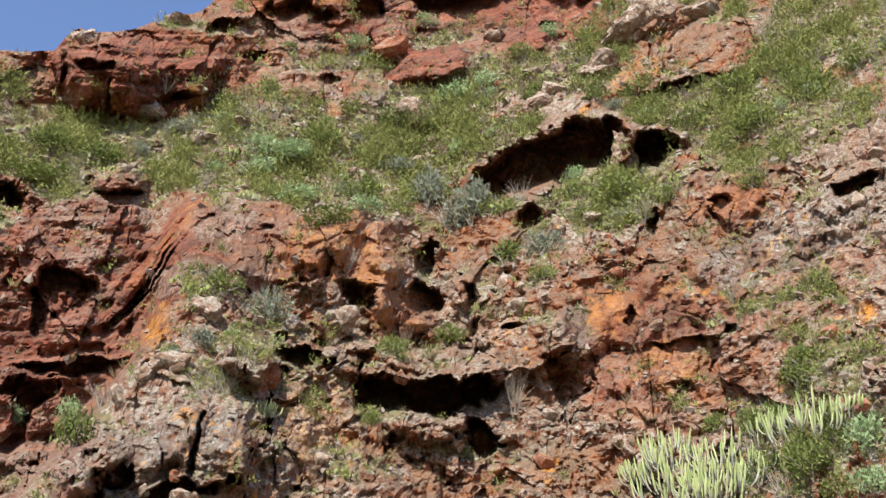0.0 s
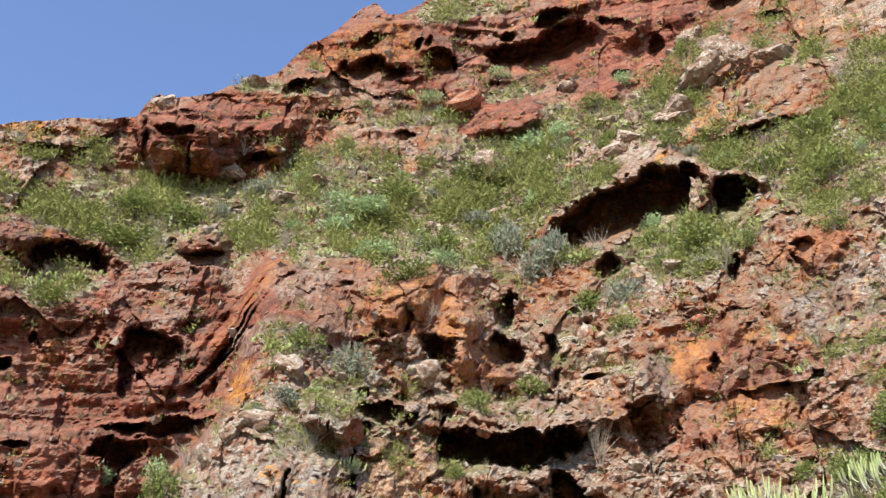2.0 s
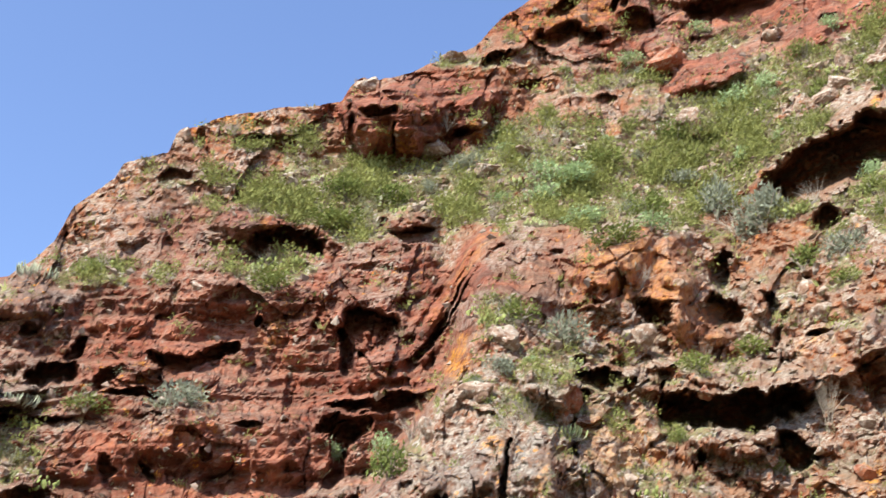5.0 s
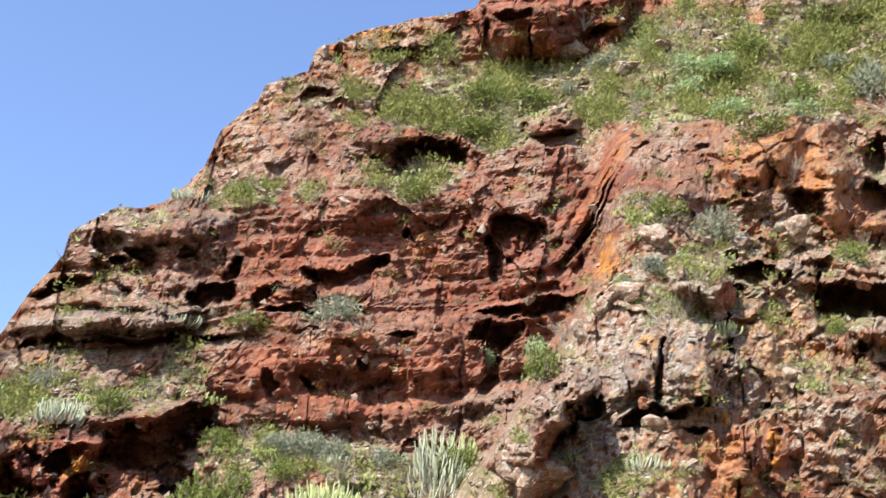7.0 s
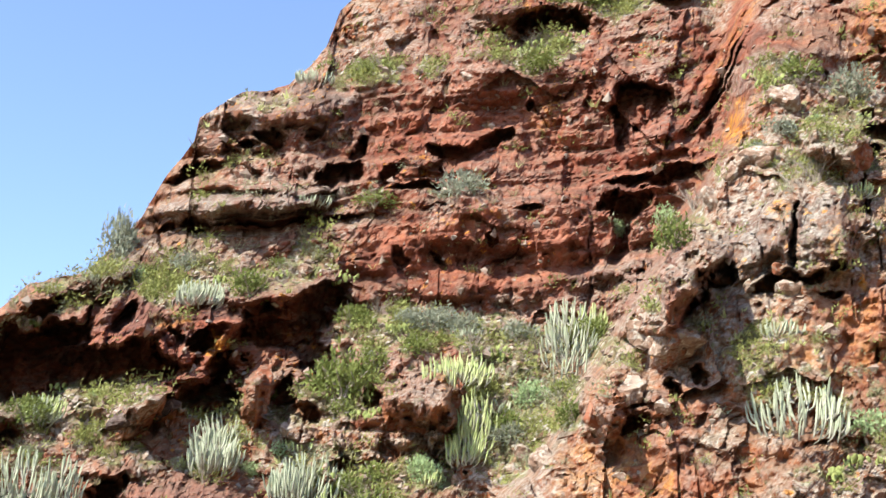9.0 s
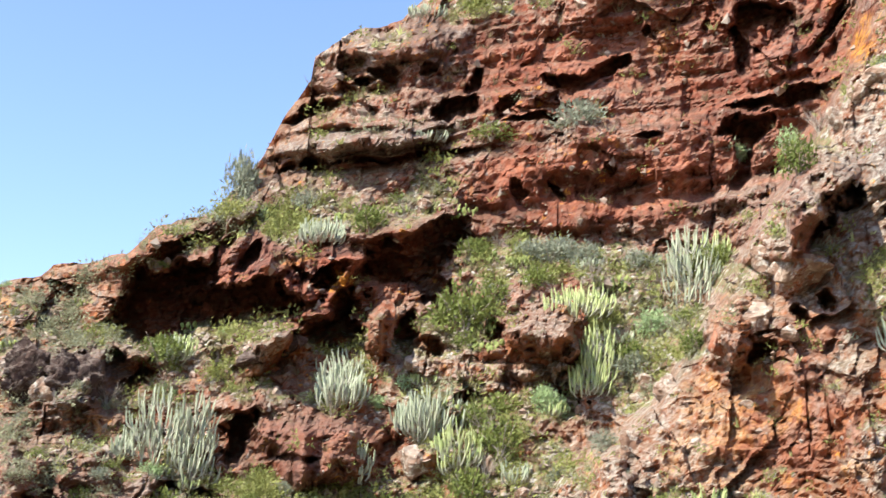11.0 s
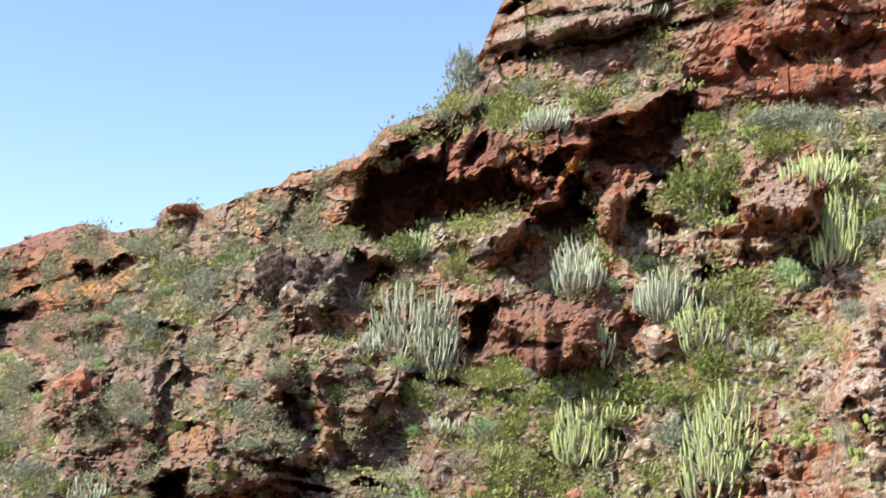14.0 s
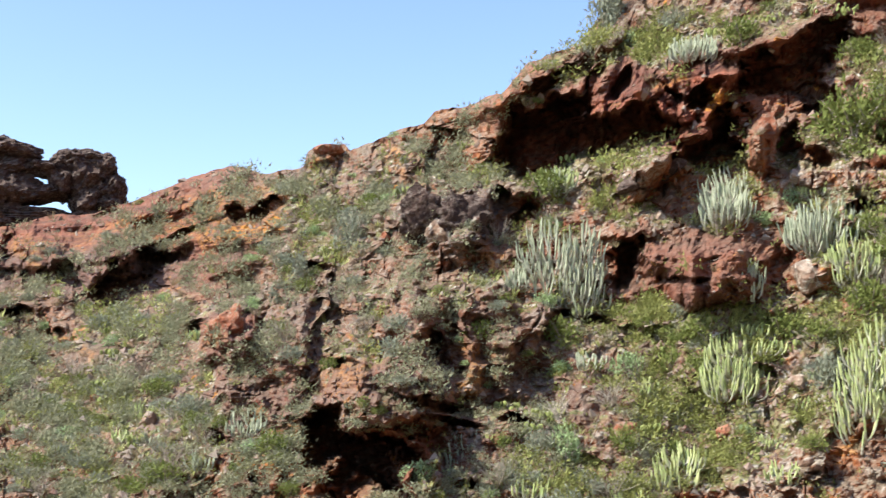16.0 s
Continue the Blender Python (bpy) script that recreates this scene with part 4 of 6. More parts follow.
cave(-33.84, 10.82, 1.52, 0.92, 3, -20)
cave(-42.82, 10.73, 3.84, 1.73, 5.5, -3)
cave(-43.60, 13.06, 0.54, 1.52, 1.6, -25)
cave(-42.50, 12.62, 0.46, 1.49, 1.5, -30)
cave(-38.14, 9.32, 2.23, 1.16, 3.5, 6)
cave(-37.95, 10.74, 0.50, 1.03, 2, -40)
cave(-34.79, 9.16, 0.71, 1.35, 2.2, -12)
cave(-30.93, 9.30, 0.48, 0.76, 1)
cave(-15.16, 11.17, 0.83, 0.72, 1.6, 35)
cave(-16.12, 10.22, 0.27, 1.21, 1.2, -30)
cave(-16.10, 8.25, 0.38, 0.46, 1.2)
cave(-17.33, 8.02, 0.28, 0.61, 1.2, 10)
cave(-18.93, 7.19, 0.51, 0.59, 1.2)
cave(-13.01, 10.43, 0.52, 0.44, 1.6, 35)
cave(-11.22, 10.67, 0.52, 0.38, 1.5, 20)
cave(-9.85, 11.11, 0.45, 0.25, 1.2, 10)
cave(-10.14, 10.24, 0.57, 0.27, 1)
cave(-8.51, 8.73, 0.15, 0.61, 0.6)
cave(-6.97, 11.33, 0.34, 0.29, 0.9)
cave(-27.07, 8.67, 0.41, 0.91, 1.2)
cave(-45.74, 11.13, 3.67, 2.76, 6.5, 35)
cave(-42.63, 10.37, 3.86, 2.07, 6.5, 6)
cave(-41.31, 11.02, 1.65, 1.37, 5)
cave(-42.47, 12.36, 0.42, 1.74, 2.5, -30)
cave(-45.48, 13.49, 2.25, 0.66, 2.5, 30)
cave(-37.67, 10.38, 1.22, 1.06, 2.6, -30)
cave(-38.10, 9.14, 1.69, 1.09, 3.5, 10)
cave(-35.26, 9.38, 0.61, 1.81, 2.6, -20)
cave(-35.29, 11.61, 2.65, 1.01, 3.5, -8)
cave(-33.28, 12.80, 1.94, 0.62, 2.8, -8)
cave(-33.87, 8.93, 0.98, 0.78, 2)
cave(-38.41, 11.60, 0.47, 1.34, 1.8, -45)
# shade to the right of the dark outcrop, made as a hollow
cave(-47.53, 7.98, 1.96, 1.83, 2.6, 20)
cave(-42.56, 5.82, 0.71, 1.83, 3)
cave(-41.91, 6.32, 0.59, 0.74, 1.6)
cave(-33.19, 9.71, 0.56, 0.59, 1.2)
cave(-32.60, 6.93, 0.91, 0.60, 1.2)
cave(-39.64, 5.21, 1.07, 0.24, 0.8)
cave(-45.74, 3.92, 0.77, 0.66, 1.2, 20)
cave(-50.97, 3.50, 0.45, 0.98, 1.2, -20)
cave(-53.06, 3.87, 0.31, 0.85, 0.9, -30)
cave(-36.49, 2.55, 0.83, 0.42, 0.8)
cave(-26.38, 3.04, 0.25, 0.37, 1)
cave(-58.61, 9.45, 1.76, 0.69, 2.6, 8)
cave(-59.94, 9.41, 0.72, 0.76, 1.6)
cave(-63.97, 7.18, 2.46, 1.38, 2.6, 25)
cave(-64.92, 6.49, 1.81, 0.79, 2.2, 5)
cave(-62.53, 8.60, 2.54, 0.35, 1.2, 20)
cave(-69.42, 8.41, 0.75, 2.30, 2)
cave(-68.47, 7.40, 0.93, 0.77, 1.4, 30)
cave(-69.11, 5.47, 1.15, 0.60, 1.8)
cave(-67.70, 4.64, 0.55, 0.54, 1)
cave(-65.24, 10.77, 1.44, 0.52, 1, 15)
cave(-56.26, 6.57, 0.84, 0.49, 1.8)
# hollow added for the shaded right side of the red rock
cave(-59.56, 4.48, 0.45, 1.31, 1.6, -25)
cave(-61.61, 4.57, 0.70, 0.54, 1.4, 25)
cave(-58.88, 4.37, 0.41, 0.51, 1)
cave(-57.16, 8.81, 0.36, 0.64, 0.9)
cave(-54.74, 0.41, 2.31, 1.50, 5.5, -38)
cave(-56.23, 0.80, 0.84, 1.45, 3.5, -12)
cave(-53.24, -0.08, 1.18, 0.47, 3, -10)
cave(-50.96, 1.96, 1.89, 0.32, 2.2, -14)
cave(-50.21, 1.53, 1.56, 0.20, 1.6, -12)
cave(-47.07, 1.35, 1.03, 0.35, 2.4, -8)
cave(-54.74, 3.09, 0.94, 0.37, 1.6, -15)
cave(-51.19, 3.79, 0.63, 0.86, 1.2, -25)
cave(-52.97, 3.65, 0.38, 1.04, 1, -25)
cave(-49.23, -0.01, 0.78, 0.35, 1.4)
cave(-43.58, 4.15, 0.92, 0.27, 1)
cave(-60.56, 1.21, 0.35, 0.57, 0.9)
cave(-48.16, 2.93, 0.75, 0.25, 0.9, 20)
cave(-45.34, 4.36, 0.94, 0.41, 1)
cave(-54.61, 0.28, 2.56, 1.85, 5.5, -38)
cave(-52.99, -0.19, 1.43, 0.80, 4, -10)
cave(-55.23, 0.67, 1.79, 1.68, 5, -30)
cave(-53.74, 0.17, 1.99, 1.33, 5, -30)
cave(-0.35, 15.35, 3.88, 1.37, 4.5, 8)
cave(-0.69, 22.38, 0.52, 1.70, 2.2)
cave(6.44, 26.36, 4.19, 2.52, 6, 15)
cave(1.69, 15.76, 1.54, 1.16, 4, 12)

# relief of the bare rock
soft = np.clip(MASKS["green"], 0, 1)
MASKS["wine"] *= 1 - MASKS["warm"]
wine = MASKS["wine"]
flute, strata = MASKS["flute"], MASKS["strata"]
n1 = rough(flat_p, 9.0, 3, 31).reshape(HEIGHT.shape)
n2 = rough(flat_p, 2.6, 4, 41, 0.55).reshape(HEIGHT.shape)
drift = np.stack([rough(flat_p, 1.6, 3, 200 + 10 * k, 0.6) for k in range(3)], 1)
bent = flat_p + 0.75 * drift
gap, own, facet = (a.reshape(HEIGHT.shape) for a in blocks((flat_p + 0.35 * drift) * np.array((1.0, 1.0, 0.7)), 3.0, 5))
gap2, own2, facet2 = (a.reshape(HEIGHT.shape) for a in blocks((flat_p + 0.22 * drift) * np.array((1.0, 1.0, 0.85)), 1.05, 9))
layers = lattice(np.stack((HEIGHT.ravel() * 1.9 + n2.ravel() * 0.7, BB.ravel() * 0.12, HEIGHT.ravel() * 0), 1), 77).reshape(HEIGHT.shape)
fine = rough(flat_p, 0.5, 3, 61, 0.6).reshape(HEIGHT.shape)
knobs = (np.abs(lattice(bent / 1.3, 301)) + 0.5 * np.abs(lattice(bent / 0.6, 302)) + 0.3 * np.abs(lattice(flat_p / 0.28, 303))).reshape(HEIGHT.shape)
slits = 1 - np.abs(lattice((flat_p + 0.12 * drift) * np.array((1.1, 1.1, 0.16)), 310)).reshape(HEIGHT.shape)
pits = rough(bent, 0.9, 3, 320, 0.55).reshape(HEIGHT.shape)
gap3, own3, facet3 = (a.reshape(HEIGHT.shape) for a in blocks((flat_p + 0.10 * drift) * np.array((1.0, 1.0, 1.1)), 0.36, 19))
bare = 1 - 0.7 * soft
SOLID = OUT.copy()
ribs = (lattice((flat_p + 0.10 * drift) * np.array((1.0, 1.0, 0.12)), 360) + 0.6 * lattice((flat_p + 0.08 * drift) * np.array((2.3, 2.3, 0.2)), 361)).reshape(HEIGHT.shape)
still = (0.62 + 0.06 * step(BB, -30, -22)) * (1 - 0.74 * np.clip(np.maximum(MASKS["smooth"], 0.55 * MASKS["clean"]), 0, 1))
whole = 1 - 0.55 * np.clip(MASKS["smooth"], 0, 1) - 0.2 * step(BB, -20, -12) * (1 - np.clip(MASKS["smooth"], 0, 1))      # how far it breaks into large blocks
crumble = rough(bent, 0.75, 5, 350, 0.62).reshape(HEIGHT.shape)
OUT += 0.8 * n1 + bare * (0.6 * n2 + whole * (0.7 * (own - 0.5) + 1.2 * facet) + still * (0.28 * (own2 - 0.5) + 0.42 * facet2 + 0.12 * (own3 - 0.5) + 0.18 * facet3 + 0.2 * knobs + 0.26 * crumble)
                          - 0.3 * step(slits, 0.94, 1.0) * step(n2, 0.0, 0.4) - 0.8 * still * step(pits, 0.58, 0.85) + (0.06 + 0.22 * wine + 0.5 * strata) * layers + (1.1 * flute + 0.28 * step(BB, -18, -11)) * ribs)
# ledges: each layer stands out more towards its top and breaks off there
def ledges(period, seed):
    run_ = rough(flat_p * np.array((0.22, 0.22, 1.0)), 1.9, 3, seed).reshape(HEIGHT.shape)
    part_ = (HEIGHT * knots(BB, ((-72, 1.15), (-30, 1.0), (26, 0.92))) / period + 0.75 * run_) % 1.0
    return part_ ** 1.6 * step(part_, 1.0, 0.93)


broken = step(rough(flat_p, 2.4, 3, 371).reshape(HEIGHT.shape), -0.35, 0.35)
OUT += bare * (0.35 + 0.65 * still) * (1 - 0.6 * step(BB, -18, -11)) * (broken * (0.42 * ledges(1.35, 372) - 0.15) + 0.17 * ledges(0.5, 373) - 0.06)
OUT += 0.2 * still * fine + 0.09 * lattice(flat_p / 0.16, 330).reshape(HEIGHT.shape)
DEEP = HOLLOW
lie = np.zeros(HEIGHT.shape)
back = (OUT[:-8] - OUT[8:]) / (np.linalg.norm(PLAIN[8:] - PLAIN[:-8], axis=-1) + 0.02)
lie[4:-4] = step(back, -0.1, 0.9)
for k in range(3):
    lie[1:-1, 1:-1] = (lie[1:-1, 1:-1] * 2 + lie[:-2, 1:-1] + lie[2:, 1:-1] + lie[1:-1, :-2] + lie[1:-1, 2:]) / 6
MASKS["green"] = np.clip(MASKS["green"] * (0.8 + 0.3 * lie) + 0.55 * lie * (1 - 0.5 * wine), 0, 1)
# lichen settles on the weathered brows, less on the sheltered red walls
MASKS["crust"] = np.clip(np.maximum(MASKS["crust"], np.maximum(0.9 * step(n2 + 0.8 * fine + 0.9 * (own - 0.5) + 0.6 * (own2 - 0.5), -0.45, 0.6), step(own2 + 0.35 * n2, 0.78, 0.9))) * (1 - 0.5 * wine) * (1 - step(DEEP, 0.3, 1.2)) * (1 - 0.8 * MASKS["clean"]) * (0.3 + 0.7 * step(BB, -52, -40)), 0, 1)
MASKS["rust"] = np.clip(np.maximum(MASKS["rust"], 0.5 * step(rough(flat_p, 2.2, 3, 91).reshape(HEIGHT.shape), 0.62, 0.85) * step(fine, -0.1, 0.3)), 0, 1)
MASKS["green"] = np.clip(MASKS["green"] * step(rough(flat_p, 1.7, 4, 101, 0.65).reshape(HEIGHT.shape) + 2.0 * (MASKS["green"] - 0.55), -0.35, 0.35), 0, 1)
MASKS["green"] *= 1 - 0.85 * MASKS["bare"]
rake = knots(BB, ((-72, 1.3), (-56, 1.2), (-46, 1.05), (-40, 1.0)))
OUT = SOLID + (OUT - SOLID) * rake
# the rock stands out along the lines towards the middle of the valley
way = PLAIN - np.array((0, 0, EYE))
span = np.linalg.norm(way, axis=-1, keepdims=True)
SURFACE = PLAIN - way / span * OUT[..., None]
rows_back = []
last = SURFACE[-1]
for k in range(1, BACK_ROWS + 1):
    s = (k / BACK_ROWS) ** 2
    r = np.hypot(last[:, 0], last[:, 1]) + 70 * s
    rows_back.append(np.stack((r * np.sin(np.radians(BEAR)), r * np.cos(np.radians(BEAR)), last[:, 2] - 0.15 * k - 10 * s), -1))
ALL = np.concatenate((SURFACE, np.array(rows_back)))
ALL[0, :, 2] = FLOOR - 1.0


def sheet(name, points, material, masks=None):
    """One mesh from a grid of points, rows by columns."""
    rows, cols = points.shape[:2]
    i = np.arange(rows * cols).reshape(rows, cols)
    quads = np.stack((i[:-1, :-1], i[:-1, 1:], i[1:, 1:], i[1:, :-1]), -1).reshape(-1, 4)
    me = bpy.data.meshes.new(name)
    solid_mesh(me, points.reshape(-1, 3), quads)
    for key, values in (masks or {}).items():
        a = me.attributes.new(key, "FLOAT", "POINT")
        full = np.zeros(rows * cols, dtype=np.float32)
        full[: values.size] = values.ravel()
        a.data.foreach_set("value", full)
    me.materials.append(material)
    return new(name, me)


def solid_mesh(me, verts, faces):
    n, k = faces.shape
    me.vertices.add(len(verts))
    me.vertices.foreach_set("co", np.ascontiguousarray(verts, dtype=np.float32).ravel())
    me.loops.add(n * k)
    me.loops.foreach_set("vertex_index", np.ascontiguousarray(faces, dtype=np.int32).ravel())
    me.polygons.add(n)
    me.polygons.foreach_set("loop_start", np.arange(0, n * k, k, dtype=np.int32))
    me.update(calc_edges=True)


for key in ("warm", "flute", "strata", "smooth", "bare"):
    MASKS.pop(key)
hillside = tagged(sheet("hillside", ALL, ROCK, MASKS), "steep red volcanic hillside with caves, ledges and scrub", "hillside", kind="structure")
hillside.data.polygons.foreach_set("use_smooth", np.zeros(len(hillside.data.polygons), dtype=bool))

# the valley floor and the land beyond, one sheet to the horizon
turns = np.radians(np.linspace(0, 360, 97))
rings = np.array((0.0, 3, 6, 9, 12, 16, 20, 25, 35, 50, 80, 140, 300, 800, 2000, 4500))
floor_p = np.zeros((len(rings), len(turns), 3))
floor_p[..., 0], floor_p[..., 1] = rings[:, None] * np.sin(turns), rings[:, None] * np.cos(turns)
bank = 2.7 * step(rings, 15.0, 5.0)[:, None]          # the bank on which the viewer stands
floor_p[..., 2] = FLOOR - 0.05 + bank + 0.10 * rough(floor_p.reshape(-1, 3), 9.0, 2, 7).reshape(floor_p.shape[:2])
valley = tagged(sheet("ground", floor_p, ROCK, {"green": np.full(floor_p.shape[:2], 0.8)}), "dry grassy valley floor of reddish soil", "ground", kind="structure")


def spot(b, z):
    """The place on the finished hillside at a bearing and a height of the plain slope."""
    c = int(np.argmin(np.abs(BEAR - b)))
    r = int(np.argmin(np.abs(HEIGHT[:, c] - z)))
    return Vector(SURFACE[r, c])



# ---- plants and loose stones ----
def part(name, verts, faces, material, parent, label="", smooth=False):
    """One mesh object under a thing or under a part."""
    me = bpy.data.meshes.new(name)
    solid_mesh(me, np.asarray(verts, dtype=float), np.asarray(faces))
    me.materials.append(material)
    if smooth:
        me.polygons.foreach_set("use_smooth", np.ones(len(me.polygons), dtype=bool))
    ob = new(name, me)
    ob.parent = parent
    return tagged(ob, label)


def again(name, mesh, parent, m, material=None):
    ob = new(name, mesh)
    ob.parent, ob.matrix_basis = parent, m
    return ob


def leaf_cloud(count, seed, size=0.16, wide=0.6, clumps=9, flat=0.75):
    """Leaves in a crown of radius 1, gathered in clumps, as pointed three-cornered blades."""
    r = np.random.RandomState(seed)
    middle = r.normal(size=(clumps, 3))
    middle /= np.linalg.norm(middle, axis=1, keepdims=True)
    middle *= (0.35 + 0.4 * r.rand(clumps))[:, None]
    middle[:, 2] = np.abs(middle[:, 2]) * flat + 0.25
    c = middle[r.randint(clumps, size=count)]
    o = r.normal(size=(count, 3))
    o /= np.linalg.norm(o, axis=1, keepdims=True)
    p = c + o * (0.42 * r.rand(count) ** 0.4)[:, None]
    p[:, 2] = np.maximum(p[:, 2], 0.02)
    along = o + np.array((0, 0, 0.5)) + 0.6 * r.normal(size=(count, 3))
    along /= np.linalg.norm(along, axis=1, keepdims=True)
    across = np.cross(along, r.normal(size=(count, 3)))
    across /= np.linalg.norm(across, axis=1, keepdims=True) + 1e-9
    length = size * (0.6 + 0.8 * r.rand(count))[:, None]
    v = np.stack((p - across * length * wide * 0.5, p + across * length * wide * 0.5, p + along * length), 1)
    return v.reshape(-1, 3), np.arange(count * 3).reshape(-1, 3)


def tuft_cloud(count, seed, size, wide, high, thin=False):
    """A small tuft: three-cornered leaves in a low dome, or blades that fan out from the ground."""
    r = np.random.RandomState(seed)
    a = r.rand(count) * 2 * math.pi
    q = np.sqrt(r.rand(count))
    if thin:
        p = np.stack((0.25 * q * np.cos(a), 0.25 * q * np.sin(a), 0 * q), 1)
        along = np.stack((0.7 * q * np.cos(a), 0.7 * q * np.sin(a), 0.5 + 0.6 * r.rand(count)), 1)
    else:
        shell = 0.35 + 0.65 * r.rand(count) ** 0.6
        p = np.stack((q * np.cos(a), q * np.sin(a), np.sqrt(np.maximum(1 - q * q, 0)) * high), 1) * shell[:, None]
        p *= (0.8 + 0.3 * np.sin(3 * a + seed))[:, None]
        along = p * 0.8 + r.normal(size=(count, 3)) * 0.6 + np.array((0, 0, 0.3))
    along /= np.linalg.norm(along, axis=1, keepdims=True)
    across = np.cross(along, r.normal(size=(count, 3)))
    across /= np.linalg.norm(across, axis=1, keepdims=True) + 1e-9
    length = size * (0.6 + 0.8 * r.rand(count))[:, None]
    v = np.stack((p - across * length * wide * 0.5, p + across * length * wide * 0.5, p + along * length), 1)
    return v.reshape(-1, 3)


def tube(points, radii, sides=5):
    """A tapered tube along points, closed at its tip."""
    pts = np.asarray(points, dtype=float)
    verts, faces = [], []
    for k, (p, rad) in enumerate(zip(pts, radii)):
        d = pts[min(k + 1, len(pts) - 1)] - pts[max(k - 1, 0)]
        d /= np.linalg.norm(d)
        u = np.cross(d, (0.31, 0.95, 0.02))
        u /= np.linalg.norm(u)
        w = np.cross(d, u)
        for s in range(sides):
            a = 2 * math.pi * s / sides
            verts.append(p + rad * (math.cos(a) * u + math.sin(a) * w))
    for k in range(len(pts) - 1):
        for s in range(sides):
            i, j = k * sides + s, k * sides + (s + 1) % sides
            faces.append((i, j, j + sides, i + sides))
    tip = len(verts)
    verts.append(pts[-1] + (pts[-1] - pts[-2]) * 0.25)
    for s in range(sides):
        i, j = (len(pts) - 1) * sides + s, (len(pts) - 1) * sides + (s + 1) % sides
        faces.append((i, j, tip, tip))
    return verts, faces


def tube_mesh(name, tubes, material, smooth=True):
    verts, faces = [], []
    for v, f in tubes:
        o = len(verts)
        verts += list(v)
        faces += [tuple(i + o for i in q) for q in f]
    me = bpy.data.meshes.new(name)
    me.from_pydata([tuple(v) for v in verts], [], [q if q[2] != q[3] else q[:3] for q in faces])
    me.materials.append(material)
    me.polygons.foreach_set("use_smooth", np.full(len(me.polygons), smooth))
    return me


def scatter(name, label, variants, places, sizes, tones, material):
    """Very many small tufts in one object."""
    r = np.random.RandomState(len(places))
    verts, tone = [], []
    pick = r.randint(len(variants), size=len(places))
    turn = r.rand(len(places)) * 2 * math.pi
    for k, base in enumerate(variants):
        m = pick == k
        c, s = np.cos(turn[m]), np.sin(turn[m])
        x = (base[None, :, 0] * c[:, None] - base[None, :, 1] * s[:, None]) * sizes[m][:, None]
        y = (base[None, :, 0] * s[:, None] + base[None, :, 1] * c[:, None]) * sizes[m][:, None]
        z = base[None, :, 2] * sizes[m][:, None]
        verts.append((np.stack((x, y, z), -1) + places[m][:, None, :]).reshape(-1, 3))
        tone.append(np.repeat(tones[m], len(base)))
    verts = np.concatenate(verts)
    me = bpy.data.meshes.new(name)
    solid_mesh(me, verts, np.arange(len(verts)).reshape(-1, 3))
    a = me.attributes.new("tone", "FLOAT", "POINT")
    a.data.foreach_set("value", np.concatenate(tone).astype(np.float32))
    me.materials.append(material)
    return tagged(new(name, me), label, "plants", kind="stuff")


# where plants may stand: away from the hollows, thicker where the cover is
GREEN = MASKS["green"]
inner = np.zeros(HEIGHT.shape, dtype=bool)
inner[FOOT_ROWS:, (BEAR > -72.0) & (BEAR < 26)] = True
chance = np.where(inner, span[..., 0], 0) * (1 - step(DEEP, 0.2, 0.8))
chance[-10:] *= 0.35
NEAR = np.clip(span[..., 0] / 45, 0.42, 1.15).ravel()       # plants stand smaller at the foot of the western slope


def choose(weight, count, seed):
    w = (weight * chance).ravel()
    i = np.random.RandomState(seed).choice(w.size, size=count, p=w / w.sum())
    return SURFACE.reshape(-1, 3)[i] - np.array((0, 0, 0.04)), i


rs = np.random.RandomState(3)
clump = rough(flat_p, 3.0, 2, 401)
foot_tone = (step(BB, -40, -33) * step(BB, -14, -20) * step(HEIGHT, 12, 7)).ravel()      # lighter tone for the scrub at the foot of the red wall
open_ = step(rough(flat_p, 1.0, 2, 411).reshape(HEIGHT.shape), 0.05, 0.42)
dots = step(rough(flat_p, 0.7, 2, 415).reshape(HEIGHT.shape), 0.15, 0.45)
west = step(BB, -41, -49)
pts, idx = choose((GREEN ** 1.2 + 0.02) * (0.10 + open_) * (1 - 0.8 * west) * (1 + 0.9 * step(HEIGHT, 21, 26)), 12500, 1)
scatter("low_scrub", "low olive-green scrub covering the ledges and slopes", [tuft_cloud(45, k, 0.21, 0.5, 0.9) for k in range(8)], pts, (0.20 + 0.52 * rs.rand(len(pts)) ** 2.0) * NEAR[idx], np.clip(0.42 + 0.3 * foot_tone[idx] + 0.45 * clump[idx] + 0.36 * rs.normal(size=len(pts)), 0, 1), SCRUB_LEAF)
pts, idx = choose((GREEN + 0.05 + 0.3 * west) * np.maximum(step(clump.reshape(HEIGHT.shape), 0.1, 0.7) * (1 - west), 1.2 * (0.05 + dots) * west) * (1 + 2.2 * west), 6400, 2)
scatter("grey_scrub", "grey-green woody scrub between the rocks", [tuft_cloud(50, 20 + k, 0.18, 0.5, 0.8) for k in range(6)], pts, (0.22 + 0.50 * rs.rand(len(pts)) ** 2) * NEAR[idx], np.clip(0.5 + 0.35 * rs.normal(size=len(pts)), 0, 1), GREY_LEAF)
pts, idx = choose(GREEN + 0.10, 5500, 4)
scatter("dry_grass", "tufts of dry straw-coloured grass", [tuft_cloud(20, 40 + k, 1.0, 0.08, 1.0, True) for k in range(5)], pts, (0.16 + 0.22 * rs.rand(len(pts))) * NEAR[idx], np.clip(0.5 + 0.3 * rs.normal(size=len(pts)), 0, 1), DRY_LEAF)

# pale succulents that dot the ledges
pts, idx = choose((GREEN ** 1.3 + 0.01) * (0.25 + open_), 2600, 8)
